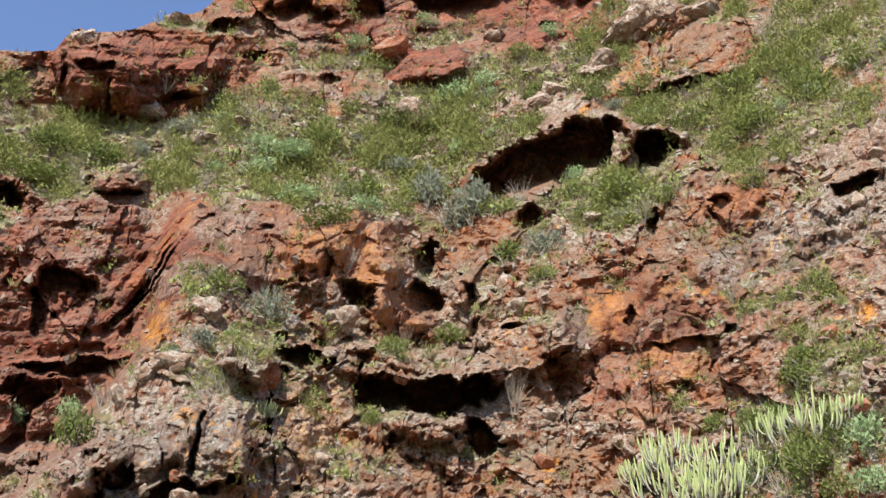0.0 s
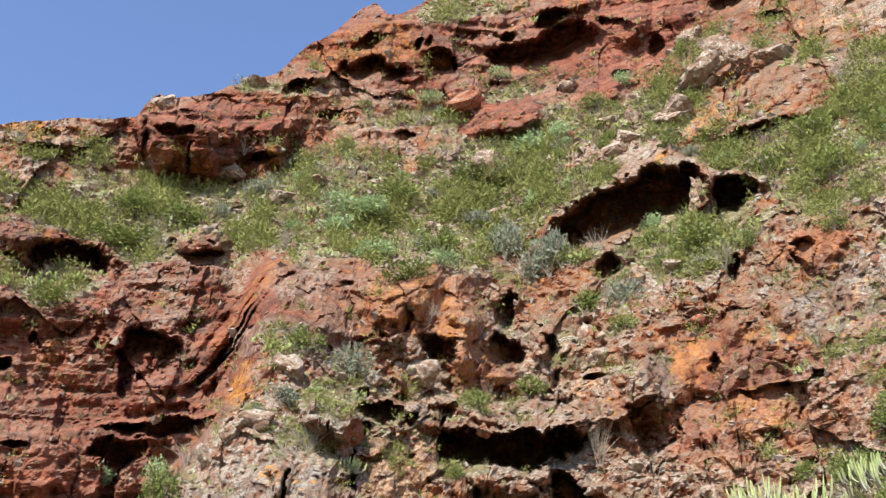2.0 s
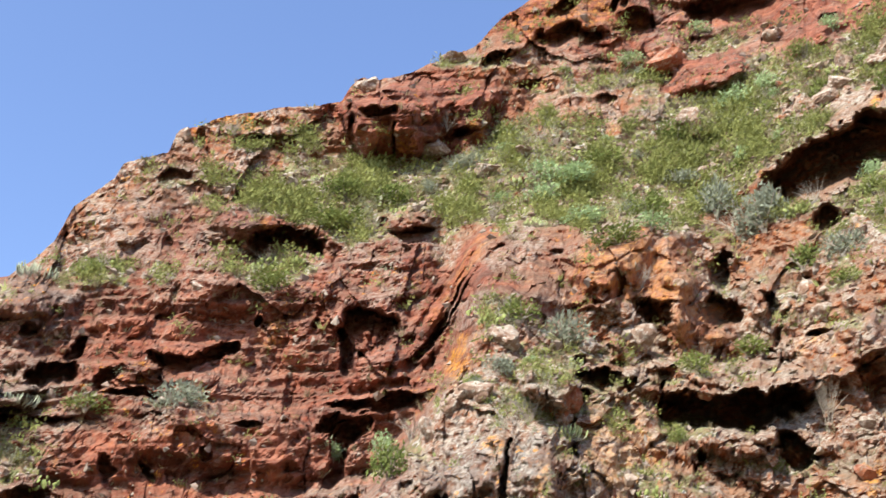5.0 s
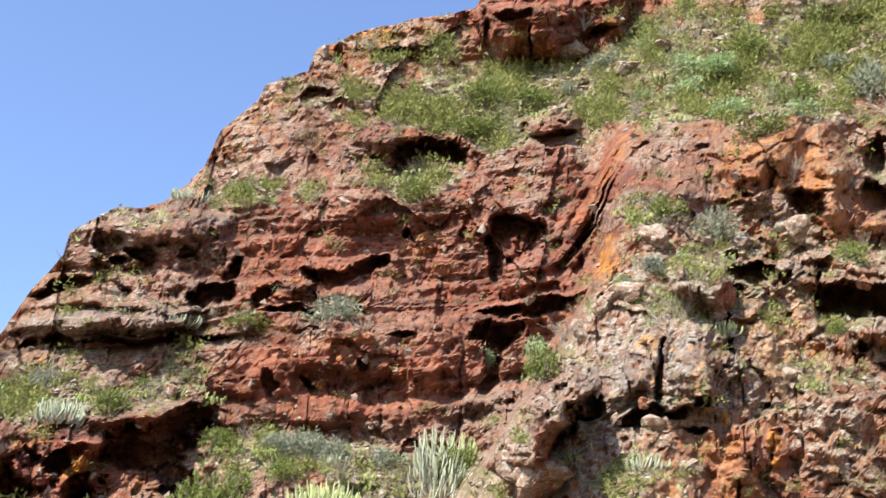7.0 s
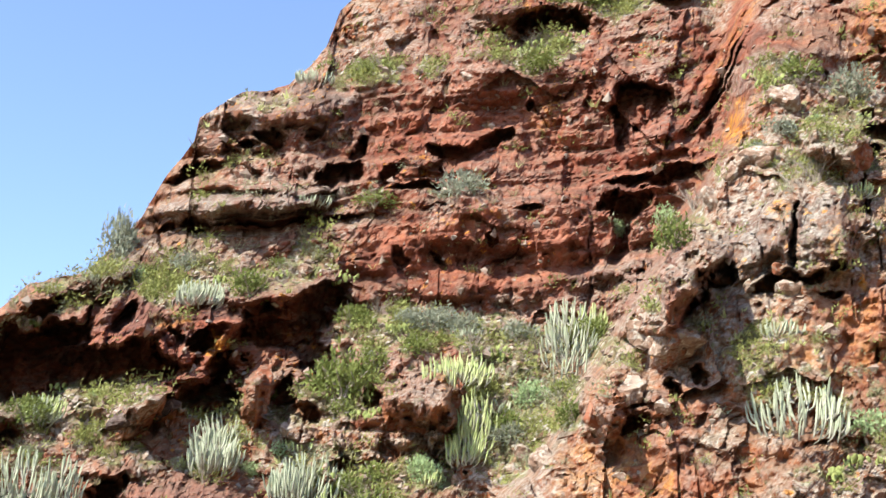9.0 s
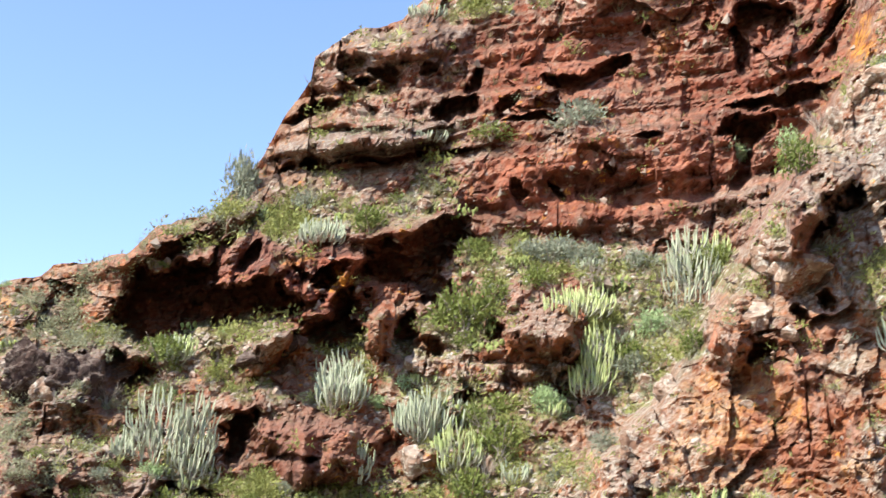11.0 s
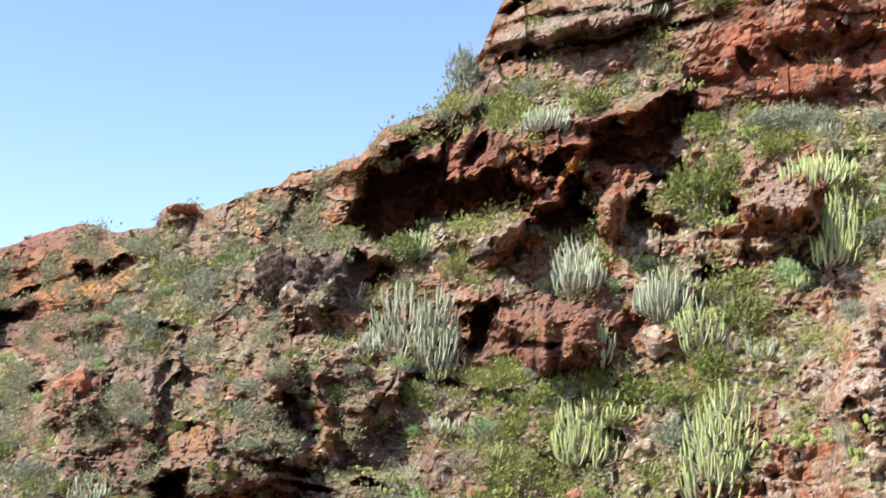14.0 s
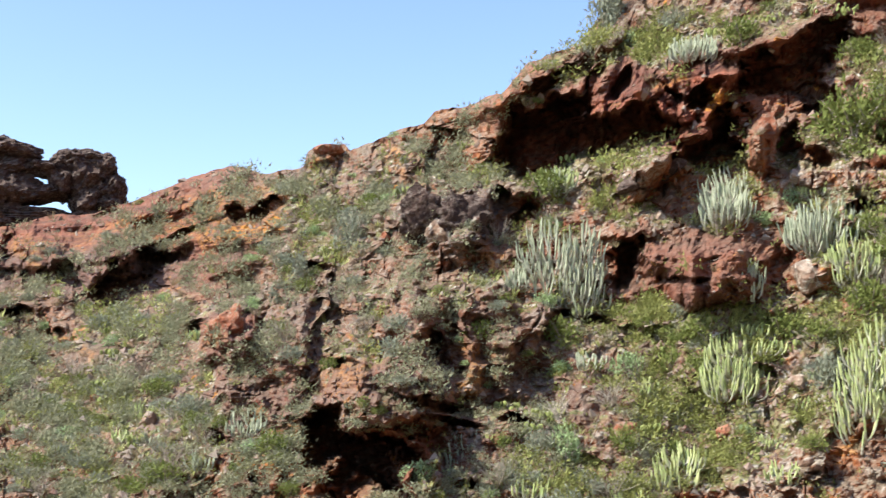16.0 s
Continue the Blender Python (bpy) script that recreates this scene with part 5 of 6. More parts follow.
scatter("succulent_rosettes", "pale yellow-green succulents dotted over the ledges", [tuft_cloud(9, 60 + k, 1.0, 0.3, 1.0, True) for k in range(5)], pts, (0.12 + 0.2 * rs.rand(len(pts)) ** 1.5) * NEAR[idx], np.clip(0.5 + 0.3 * rs.normal(size=len(pts)), 0, 1), PALE_LEAF)

# loose stones on the soil
def pebble(seed):
    r = np.random.RandomState(seed)
    tips = np.array(((1, 0, 0), (0, 1, 0), (-1, 0, 0), (0, -1, 0), (0, 0, 1), (0, 0, -1)), dtype=float) + 0.3 * r.normal(size=(6, 3))
    return np.concatenate([tips[[k, (k + 1) % 4, 4]] for k in range(4)] + [tips[[(k + 1) % 4, k, 5]] for k in range(4)])


pts, idx = choose(GREEN ** 0.7 + 0.08, 14000, 6)
stones = scatter("loose_stones", "small grey and reddish stones strewn over the slope", [pebble(k) for k in range(8)], pts + np.array((0, 0, 0.04)), (0.04 + 0.14 * rs.rand(len(pts)) ** 2.2) * NEAR[idx], rs.rand(len(pts)), LOOSE_STONE)
stones["category"] = "stones"

# stems of the candelabra spurge: they set out sideways and turn upwards
STEMS = {}
for tone_name, mat_ in (("green", SPURGE), ("pale", PALE_SPURGE)):
    STEMS[tone_name] = []
    for k in range(7):
        r = np.random.RandomState(70 + k)
        bend, sway, power = 0.04 + 0.26 * r.rand(), 0.05 * r.normal(size=2), (6, 5, 4)[k % 3]
        line = [(bend * (1 - (1 - s) ** power) + sway[0] * s * s, sway[1] * s, s) for s in np.linspace(0, 1, 7)]
        STEMS[tone_name].append(tube_mesh("stem", [tube(line, [0.026, 0.031, 0.034, 0.034, 0.033, 0.029, 0.014], 4)], mat_, smooth=False))


def spurge(b, z, w, h, tone="green", dense=1.0):
    """A clump of upright candelabra spurge, w wide and h high."""
    r = random.Random(int(b * 977 + z * 131))
    thing = new("candelabra_spurge")
    thing.matrix_basis = Matrix.Translation(spot(b, z) - Vector((0, 0, 0.08)))
    label = "pale grey-green candelabra spurge clump with many upright stems" if tone == "pale" else "green candelabra spurge clump with upright ribbed stems"
    tagged(thing, label, "cactus", "spurge clumps on the slope")
    away = Vector((thing.matrix_basis.translation.x, thing.matrix_basis.translation.y)).normalized()
    count = int(min(120, max(10, 52 * dense * (w * h) ** 0.6)))
    for k in range(count):
        a, q = r.random() * 360, math.sqrt(r.random())
        dome = math.sqrt(max(0.0, 1 - q * q))
        reach = q * w * 0.46
        uphill = reach * (math.cos(radians(a)) * away.x + math.sin(radians(a)) * away.y)
        rise = min(0.6 * h, max(-0.15 * h, 0.8 * uphill)) + max(0.1, h - 0.75) * dome * r.random() ** 0.7
        tall = min(h * r.uniform(0.3, 0.5), r.uniform(0.4, 0.75))
        lean_out = 4 * q + r.uniform(-5, 5)
        m = pose(reach * math.cos(radians(a)), reach * math.sin(radians(a)), rise, 0, 0, a) @ pose(0, 0, 0, r.uniform(-7, 7), lean_out, r.uniform(-40, 40))
        thick = r.uniform(0.65, 0.95)
        again("stem", STEMS[tone][k % 7], thing, m @ Matrix.Diagonal((thick, thick, tall, 1)))
    return thing


CROWNS = {}
for key, mat_, count, size, wide in (("bush", BUSH_LEAF, 680, 0.135, 0.62), ("balsam", BALSAM_LEAF, 780, 0.12, 0.72), ("silver", SILVER_LEAF, 680, 0.16, 0.42)):
    CROWNS[key] = []
    for k in range(4):
        v, f = leaf_cloud(count, 300 + k, size, wide, 11 + 2 * k)
        me = bpy.data.meshes.new("crown")
        solid_mesh(me, v, f)
        me.materials.append(mat_)
        CROWNS[key].append(me)
TRUNKS = []
for k in range(3):
    r = np.random.RandomState(500 + k)
    lines = []
    for j in range(7):
        a, o = r.rand() * 6.28, 0.35 + 0.45 * r.rand()
        lines.append(tube([(0, 0, -0.1), (0.2 * o * math.cos(a), 0.2 * o * math.sin(a), 0.2), (o * math.cos(a), o * math.sin(a), 0.45 + 0.35 * r.rand())], (0.04, 0.03, 0.012), 4))
    TRUNKS.append(tube_mesh("trunk", lines, TWIG))
BUSH_WORDS = {"bush": "leafy green shrub rooted in the rocky slope", "balsam": "rounded pale green balsam shrub on the slope", "silver": "silvery grey shrub growing among the rocks"}


def shrub(b, z, w, h, kind="bush", at=None):
    r = random.Random(int(b * 613 + z * 337))
    thing = new({"bush": "shrub", "balsam": "balsam_shrub", "silver": "grey_shrub"}[kind])
    thing.matrix_basis = Matrix.Translation((at or spot(b, z)) - Vector((0, 0, 0.06))) @ pose(0, 0, 0, r.uniform(-6, 6), r.uniform(-6, 6), r.uniform(0, 360))
    tagged(thing, BUSH_WORDS[kind], "shrub", kind + " shrubs")
    m = Matrix.Diagonal((w / 2, w / 2, h * 0.85, 1))
    again("crown", r.choice(CROWNS[kind]), thing, m)
    again("trunk", r.choice(TRUNKS), thing, m)
    return thing


PADS = []
for k in range(3):
    bm = bmesh.new()
    bmesh.ops.create_uvsphere(bm, u_segments=6, v_segments=5, radius=0.5)
    for v in bm.verts:
        v.co = Vector((v.co.x * (0.62 + 0.12 * k) * (1 + 0.35 * v.co.z), v.co.y * 0.14, v.co.z + 0.46))
    me = bpy.data.meshes.new("pad")
    bm.to_mesh(me)
    bm.free()
    me.materials.append(PAD_SKIN)
    me.polygons.foreach_set("use_smooth", np.ones(len(me.polygons), dtype=bool))
    PADS.append(me)


def pear(b, z, w, h, at=None):
    """A prickly pear: flat pads that grow one out of another."""
    r = random.Random(int(b * 811 + z * 491))
    thing = new("prickly_pear")
    thing.matrix_basis = Matrix.Translation((at or spot(b, z)) - Vector((0, 0, 0.05)))
    tagged(thing, "yellow-green prickly pear cactus with flat oval pads", "cactus", "prickly pears")
    pad = min(0.19, h * 0.5)
    for k in range(max(5, min(26, int(w / pad * 4.5)))):
        x = r.uniform(-0.5, 0.5) * w
        low = r.choice((0, 0, 0.7, 0.75)) * pad
        m = pose(x, r.uniform(-0.3, 0.3) * w, low, r.uniform(-22, 22), r.uniform(-32, 32), r.uniform(0, 180))
        again("pad", r.choice(PADS), thing, m @ Matrix.Diagonal((*(pad * r.uniform(0.7, 1.15),) * 3, 1)))
    return thing


DRY = []
for k in range(3):
    r = np.random.RandomState(700 + k)
    lines = []
    for j in range(16):
        a, o, top = r.rand() * 6.28, 0.2 + 0.5 * r.rand(), 0.55 + 0.45 * r.rand()
        mid = (0.45 * o * math.cos(a + 0.3), 0.45 * o * math.sin(a + 0.3), top * 0.5)
        tip = (o * math.cos(a), o * math.sin(a), top)
        lines.append(tube([(0.02 * math.cos(a), 0.02 * math.sin(a), -0.05), mid, tip], (0.016, 0.012, 0.005), 3))
        for i in range(2):
            e = np.array(tip) + 0.24 * r.normal(size=3) * np.array((1, 1, 0.6))
            lines.append(tube([mid, e * 0.6 + np.array(mid) * 0.4, e], (0.009, 0.006, 0.003), 3))
    DRY.append(tube_mesh("twigs", lines, TWIG))


def dry_bush(b, z, w, h, at=None):
    r = random.Random(int(b * 331 + z * 77))
    thing = new("dry_bush", r.choice(DRY))
    thing.matrix_basis = Matrix.Translation((at or spot(b, z)) - Vector((0, 0, 0.05))) @ pose(0, 0, 0, 0, 0, r.uniform(0, 360)) @ Matrix.Diagonal((w * 0.8, w * 0.8, h, 1))
    return tagged(thing, "bare dry bush of pale grey twigs", "shrub", "dry bushes")


STONES = {}
for key, mat_, level in (("pale", LICHEN_STONE, 2), ("red", RED_STONE, 2), ("dark", DARK_STONE, 3), ("crag", LICHEN_STONE, 3)):
    STONES[key] = []
    for k in range(5):
        bm = bmesh.new()
        bmesh.ops.create_icosphere(bm, subdivisions=level, radius=0.5)
        r = random.Random(900 + k)
        cuts = [(Vector((r.gauss(0, 1), r.gauss(0, 1), r.gauss(0, 1))).normalized(), r.uniform(0.20, 0.40)) for _ in range(13)]
        for v in bm.verts:
            for n, d in cuts:
                over = v.co.dot(n) - d
                if over > 0:
                    v.co -= n * over * 0.85
            v.co *= 1 + 0.40 * noise.noise(v.co * 2.6 + Vector((k * 7, 0, 0))) + 0.28 * abs(noise.noise(v.co * 5.5 + Vector((k * 5, 0, 9)))) + 0.16 * noise.noise(v.co * 13 + Vector((k * 7, 3, 0)))
        me = bpy.data.meshes.new("boulder")
        bm.to_mesh(me)
        bm.free()
        me.materials.append(mat_)
        STONES[key].append(me)
STONE_WORDS = {"crag": "jagged knob of rock crusted with pale lichen", "pale": "rough boulder crusted with pale grey lichen", "red": "angular red tuff boulder on the slope", "dark": "dark weathered basalt boulder"}


OUTCROP_SKIN = {"pale": LICHEN_STONE, "red": RED_STONE, "dark": DARK_STONE}
OUTCROP_WORDS = {"pale": "weathered rock outcrop crusted with pale lichen", "red": "blocky outcrop of bare red tuff", "dark": "dark grey outcrop of weathered basalt"}


def outcrop(b, z, w, h, kind="red"):
    """A large block of bedrock that breaks out of the slope, cut by a few planes and deeply pitted."""
    r = random.Random(int(b * 53 + z * 211))
    bm = bmesh.new()
    bmesh.ops.create_icosphere(bm, subdivisions=5, radius=0.5)
    cuts = [(Vector((r.gauss(0, 1), r.gauss(0, 1), r.gauss(0, 0.7))).normalized(), r.uniform(0.16, 0.36)) for _ in range(12)]
    shift = Vector((r.uniform(0, 50), r.uniform(0, 50), 0))
    for v in bm.verts:
        for n, d in cuts:
            over = v.co.dot(n) - d
            if over > 0:
                v.co -= n * over * 0.85
        q = Vector((v.co.x * w, v.co.y * w, v.co.z * h)) + shift
        v.co *= 0.95 + 0.42 * noise.noise(q * 0.8) + 0.42 * abs(noise.noise(q * 1.5)) + 0.30 * abs(noise.noise(q * 3.1)) - 0.1 + 0.12 * noise.noise(q * 5.0) + 0.08 * noise.noise(q * 8.0) + 0.05 * noise.noise(q * 17.0)
    me = bpy.data.meshes.new("rock_outcrop")
    bm.to_mesh(me)
    bm.free()
    me.materials.append(OUTCROP_SKIN[kind])
    thing = new("rock_outcrop", me)
    at = spot(b, z)
    inward = Vector((at.x, at.y, 0)).normalized() * w * 0.3
    thing.matrix_basis = Matrix.Translation(at + inward + Vector((0, 0, h * 0.48))) @ pose(0, 0, 0, 0, 0, -b) @ Matrix.Diagonal((w * 1.15, w * 1.0, h * 1.15, 1))
    return tagged(thing, OUTCROP_WORDS[kind], "rock outcrop", kind + " outcrops")


def boulder(b, z, w, h, kind="crag", at=None):
    r = random.Random(int(b * 457 + z * 223))
    thing = new("boulder", r.choice(STONES[kind]))
    thing.matrix_basis = Matrix.Translation((at or spot(b, z)) + Vector((0, 0, h * 0.05))) @ pose(0, 0, 0, r.uniform(-15, 15), r.uniform(-15, 15), r.uniform(0, 360)) @ Matrix.Diagonal((w * 1.05, w * 0.9, h * 1.05, 1))
    return tagged(thing, STONE_WORDS[kind], "boulder", kind + " boulders")


# spurge clumps
spurge(16.79, 11.62, 2.45, 1.58, "green", 0.75)
spurge(18.42, 12.13, 1.16, 1.01, "green", 0.7)
spurge(15.12, 12.20, 1.04, 1.04, "green", 0.7)
spurge(10.24, 10.70, 1.91, 2.20, "green", 0.9)
spurge(8.81, 11.53, 0.76, 1.06, "green", 0.7)
spurge(12.53, 10.64, 1.87, 1.87, "green", 0.7)
spurge(14.35, 10.89, 1.58, 1.29, "green", 0.6)
spurge(11.70, 10.25, 1.86, 1.58, "green")
spurge(-21.97, 9.91, 1.48, 2.63, "pale", 1.1)
spurge(-20.93, 11.14, 0.84, 1.35, "green")
spurge(-38.95, 12.89, 1.50, 1.16, "pale")
spurge(-12.01, 6.45, 1.84, 1.60, "pale")
spurge(-34.12, 17.18, 1.22, 0.77, "pale")
spurge(-26.86, 9.80, 1.67, 1.10, "green")
spurge(-37.66, 7.66, 1.65, 1.16, "pale")
spurge(-34.32, 23.48, 1.51, 1.00, "pale")
spurge(-26.26, 7.80, 0.80, 1.75, "green")
spurge(-45.74, 5.13, 1.80, 2.45, "pale", 1.2)
spurge(-44.23, 4.66, 1.12, 2.72, "pale", 1.2)
spurge(-45.23, 8.75, 1.10, 1.13, "green")
spurge(-37.92, 6.92, 1.36, 1.46, "pale")
spurge(-34.04, 6.01, 1.72, 1.25, "pale", 1.2)
spurge(-32.36, 5.00, 1.26, 1.50, "green")
spurge(-36.88, 4.68, 0.37, 1.37, "pale")
spurge(-39.03, 13.00, 1.58, 1.05, "pale")
spurge(-38.00, 2.28, 1.26, 1.54, "green")
spurge(-31.62, 2.08, 1.36, 2.04, "green", 0.9)
spurge(-26.79, 7.16, 0.94, 1.10, "green")
spurge(-43.84, 14.57, 0.50, 0.84, "pale")
spurge(-47.26, 5.39, 0.37, 0.93, "pale")
spurge(-27.30, 9.62, 1.83, 1.10, "green")
spurge(-49.36, 0.17, 1.20, 1.34, "pale")
spurge(-40.32, 0.20, 1.16, 1.03, "green")
spurge(-35.79, 0.20, 0.57, 0.73, "green")
spurge(-59.21, 1.28, 0.99, 0.84, "pale")
spurge(-32.48, 1.04, 1.18, 2.63, "green", 0.9)
spurge(-45.27, 8.68, 1.10, 1.10, "pale")
spurge(-37.77, 6.99, 1.14, 1.30, "pale")
spurge(-33.60, 6.18, 1.72, 1.41, "pale", 1.2)
spurge(-26.35, 7.28, 0.94, 1.41, "green")
# shrubs
shrub(-42.96, 15.65, 1.49, 2.12, "silver")
shrub(-57.78, 5.22, 1.08, 0.90, "silver")
shrub(-56.87, 5.96, 0.73, 1.10, "silver")
shrub(-54.99, 7.06, 1.12, 1.50, "silver")
shrub(-42.76, 15.64, 1.27, 1.90, "silver")
shrub(-6.59, 7.41, 1.60, 0.93, "balsam")
shrub(-9.16, 6.45, 1.39, 0.83, "balsam")
shrub(-32.69, 9.32, 2.02, 1.34, "bush")
shrub(-30.98, 10.06, 1.35, 1.02, "bush")
shrub(-20.00, 28.72, 1.91, 1.10, "bush")
shrub(-17.41, 28.07, 1.88, 1.17, "bush")
shrub(-20.31, 26.57, 2.54, 1.01, "bush")
shrub(-31.20, 16.79, 1.76, 0.66, "bush")
shrub(-27.16, 17.02, 2.14, 1.17, "silver")
shrub(-23.15, 23.08, 2.18, 0.87, "bush")
shrub(-8.35, 11.93, 0.50, 0.59, "bush")
shrub(-32.33, 9.22, 2.01, 1.84, "bush")
shrub(-30.61, 5.25, 1.35, 1.35, "bush")
shrub(-36.79, 13.16, 1.51, 1.13, "bush")
shrub(-45.24, 3.59, 1.23, 0.93, "bush")
shrub(-35.69, 3.57, 1.47, 0.88, "bush")
shrub(-45.22, 0.53, 1.02, 1.13, "balsam")
shrub(-42.49, 0.78, 0.67, 0.81, "bush")
shrub(-45.99, 8.61, 1.83, 1.10, "bush")
shrub(-48.05, 8.80, 1.49, 0.93, "bush")
shrub(-35.66, 9.35, 0.69, 0.52, "bush")
shrub(-8.16, 12.11, 0.60, 0.60, "bush")
shrub(6.79, 24.68, 1.05, 0.84, "bush")
shrub(9.19, 23.62, 2.23, 1.22, "bush")
shrub(1.50, 23.99, 2.31, 1.89, "silver")
shrub(-9.50, 28.19, 2.52, 1.15, "balsam")
shrub(-8.48, 16.99, 1.86, 1.35, "silver")
shrub(-17.04, 12.29, 1.22, 1.22, "bush")
shrub(-10.75, 17.82, 1.53, 0.85, "bush")
shrub(19.08, 10.77, 1.38, 1.10, "balsam")
shrub(16.54, 10.53, 1.39, 1.12, "bush")
shrub(-19.90, 28.91, 2.16, 0.96, "bush")
shrub(-17.23, 28.01, 2.11, 1.17, "bush")
shrub(-20.47, 26.92, 2.55, 0.93, "bush")
shrub(-5.73, 23.32, 2.24, 0.82, "bush")
shrub(0.79, 13.18, 0.66, 0.49, "bush")
shrub(-3.46, 13.94, 0.65, 0.49, "bush")
shrub(0.09, 17.78, 1.65, 0.73, "bush")
shrub(-40.42, 2.59, 0.91, 0.86, "bush")
shrub(-36.31, 2.55, 1.57, 1.00, "bush")
shrub(-32.00, 3.94, 1.45, 1.16, "bush")
shrub(-38.90, 3.52, 1.32, 0.88, "bush")
shrub(-42.39, 2.69, 1.02, 0.73, "balsam")
shrub(-48.90, 3.75, 1.10, 0.69, "bush")
shrub(-28.95, 10.74, 1.37, 0.86, "bush")
shrub(-24.26, 11.17, 1.38, 0.86, "silver")
shrub(-28.31, 6.46, 1.08, 0.92, "balsam")
shrub(-24.82, 7.88, 1.44, 0.96, "bush")
shrub(-26.01, 5.16, 0.84, 0.70, "silver")
shrub(-32.10, 11.93, 1.24, 0.89, "bush")
shrub(-28.41, 11.45, 1.73, 1.04, "silver")
shrub(-31.42, 9.26, 1.16, 1.16, "bush")
shrub(-23.69, 8.89, 1.30, 0.98, "balsam")
shrub(-28.74, 6.75, 1.09, 0.78, "balsam")
shrub(-19.71, 14.91, 1.10, 0.73, "balsam")
shrub(-17.34, 14.71, 1.25, 1.07, "balsam")
shrub(-11.94, 15.55, 0.96, 0.70, "silver")
shrub(-4.16, 24.43, 1.48, 0.84, "balsam")
shrub(16.66, 25.94, 2.09, 1.26, "bush")
shrub(13.01, 27.21, 1.95, 1.09, "bush")
shrub(15.52, 28.76, 2.23, 1.12, "bush")
shrub(19.72, 27.43, 2.15, 1.29, "bush")
shrub(21.81, 28.10, 1.74, 1.30, "bush")
shrub(-2.42, 27.56, 1.82, 0.91, "silver")
shrub(-13.32, 29.96, 1.93, 0.96, "silver")
shrub(5.02, 21.66, 1.77, 1.18, "silver")
shrub(3.00, 21.50, 1.59, 1.19, "bush")
shrub(11.45, 23.04, 1.19, 1.00, "bush")
shrub(16.78, 14.05, 1.24, 0.77, "bush")
shrub(15.70, 22.76, 1.17, 0.78, "bush")
spurge(-37.78, 2.08, 1.39, 1.25, "green")
spurge(-36.99, 3.20, 1.60, 0.73, "green")
spurge(-33.83, 5.92, 1.25, 1.25, "pale")
# bare bushes
dry_bush(3.29, 14.41, 0.84, 1.86)
dry_bush(3.17, 15.67, 1.04, 1.39)
dry_bush(-1.98, 17.16, 0.71, 0.89)
dry_bush(10.21, 22.08, 0.98, 1.17)
dry_bush(-10.41, 13.83, 1.08, 0.77)
dry_bush(-11.37, 13.10, 1.05, 0.90)
dry_bush(-22.90, 14.26, 0.73, 0.73)
dry_bush(0.19, 24.24, 1.70, 1.27)
dry_bush(-16.01, 13.80, 0.96, 0.80)
# prickly pears
pear(3.27, 24.54, 0.84, 0.63)
pear(-23.88, 24.28, 1.33, 0.58)
pear(-22.52, 24.46, 1.34, 0.58)
pear(-21.44, 24.84, 0.90, 0.49)
pear(-28.72, 2.31, 1.22, 0.54)
pear(-27.05, 2.36, 1.00, 0.45)
pear(-25.63, 2.54, 0.71, 0.43)
pear(-30.17, 2.13, 0.82, 0.54)
pear(-25.28, 10.49, 0.85, 0.37)
pear(-44.71, 9.75, 0.75, 0.56)
pear(-43.28, 9.59, 0.55, 0.44)
pear(-33.01, 2.84, 0.70, 0.56)
pear(-11.00, 5.52, 0.96, 0.60)
pear(-9.35, 5.82, 0.86, 0.49)
pear(-25.51, 10.69, 1.02, 0.51)
pear(-29.98, 11.49, 1.05, 0.52)
pear(-31.56, 11.68, 1.05, 0.42)
pear(-31.12, 8.51, 0.98, 0.39)
pear(-32.82, 13.75, 1.30, 0.48)
pear(-35.40, 14.03, 0.96, 0.50)
pear(-9.21, 27.99, 0.46, 0.59)
pear(7.83, 24.96, 1.26, 0.84)
pear(8.84, 24.72, 1.04, 0.83)
pear(13.16, 28.77, 0.67, 0.67)
pear(15.11, 27.68, 0.87, 0.79)
pear(16.73, 26.49, 1.27, 0.64)
pear(-12.11, 17.66, 0.85, 0.44)
# boulders
boulder(-7.51, 16.99, 1.02, 0.85)
boulder(-5.04, 17.76, 0.88, 1.06)
boulder(-11.50, 16.98, 1.00, 1.00)
boulder(-14.13, 14.45, 0.63, 0.79)
boulder(-12.87, 14.69, 1.10, 0.78)
boulder(-15.15, 13.53, 0.62, 0.93)
boulder(7.55, 23.01, 1.21, 0.81)
boulder(5.82, 31.89, 1.45, 1.21)
boulder(6.50, 33.32, 1.24, 0.99)
boulder(8.95, 33.16, 1.97, 1.23)
boulder(4.97, 33.65, 1.25, 0.75)
boulder(19.80, 22.96, 0.97, 1.16)
boulder(18.93, 24.70, 0.81, 1.01)
boulder(-2.72, 28.87, 0.70, 1.16)
boulder(-1.67, 32.04, 1.23, 1.48)
boulder(-15.17, 31.92, 1.50, 1.00)
boulder(2.96, 20.34, 0.97, 0.97)
boulder(3.47, 19.11, 0.94, 0.75)
boulder(22.18, 23.17, 0.96, 1.35)
boulder(10.37, 36.21, 2.34, 1.56)
boulder(14.37, 36.10, 2.07, 1.29)
boulder(12.29, 37.17, 1.58, 1.58)
boulder(3.21, 37.08, 1.07, 0.80)
boulder(-19.07, 37.13, 1.36, 1.09)
boulder(-18.60, 9.56, 0.85, 0.85)
boulder(-7.44, 16.98, 0.85, 0.85)
boulder(-13.62, 14.78, 0.95, 0.79)
boulder(-23.18, 6.47, 0.82, 0.82)
boulder(-50.81, 7.36, 0.91, 0.91)
boulder(-24.83, 5.01, 0.78, 0.78)
boulder(-34.35, 5.11, 1.23, 1.07, "crag")
boulder(-40.05, 8.96, 1.03, 0.69, "dark")
boulder(-41.87, 8.59, 1.05, 0.53, "dark")
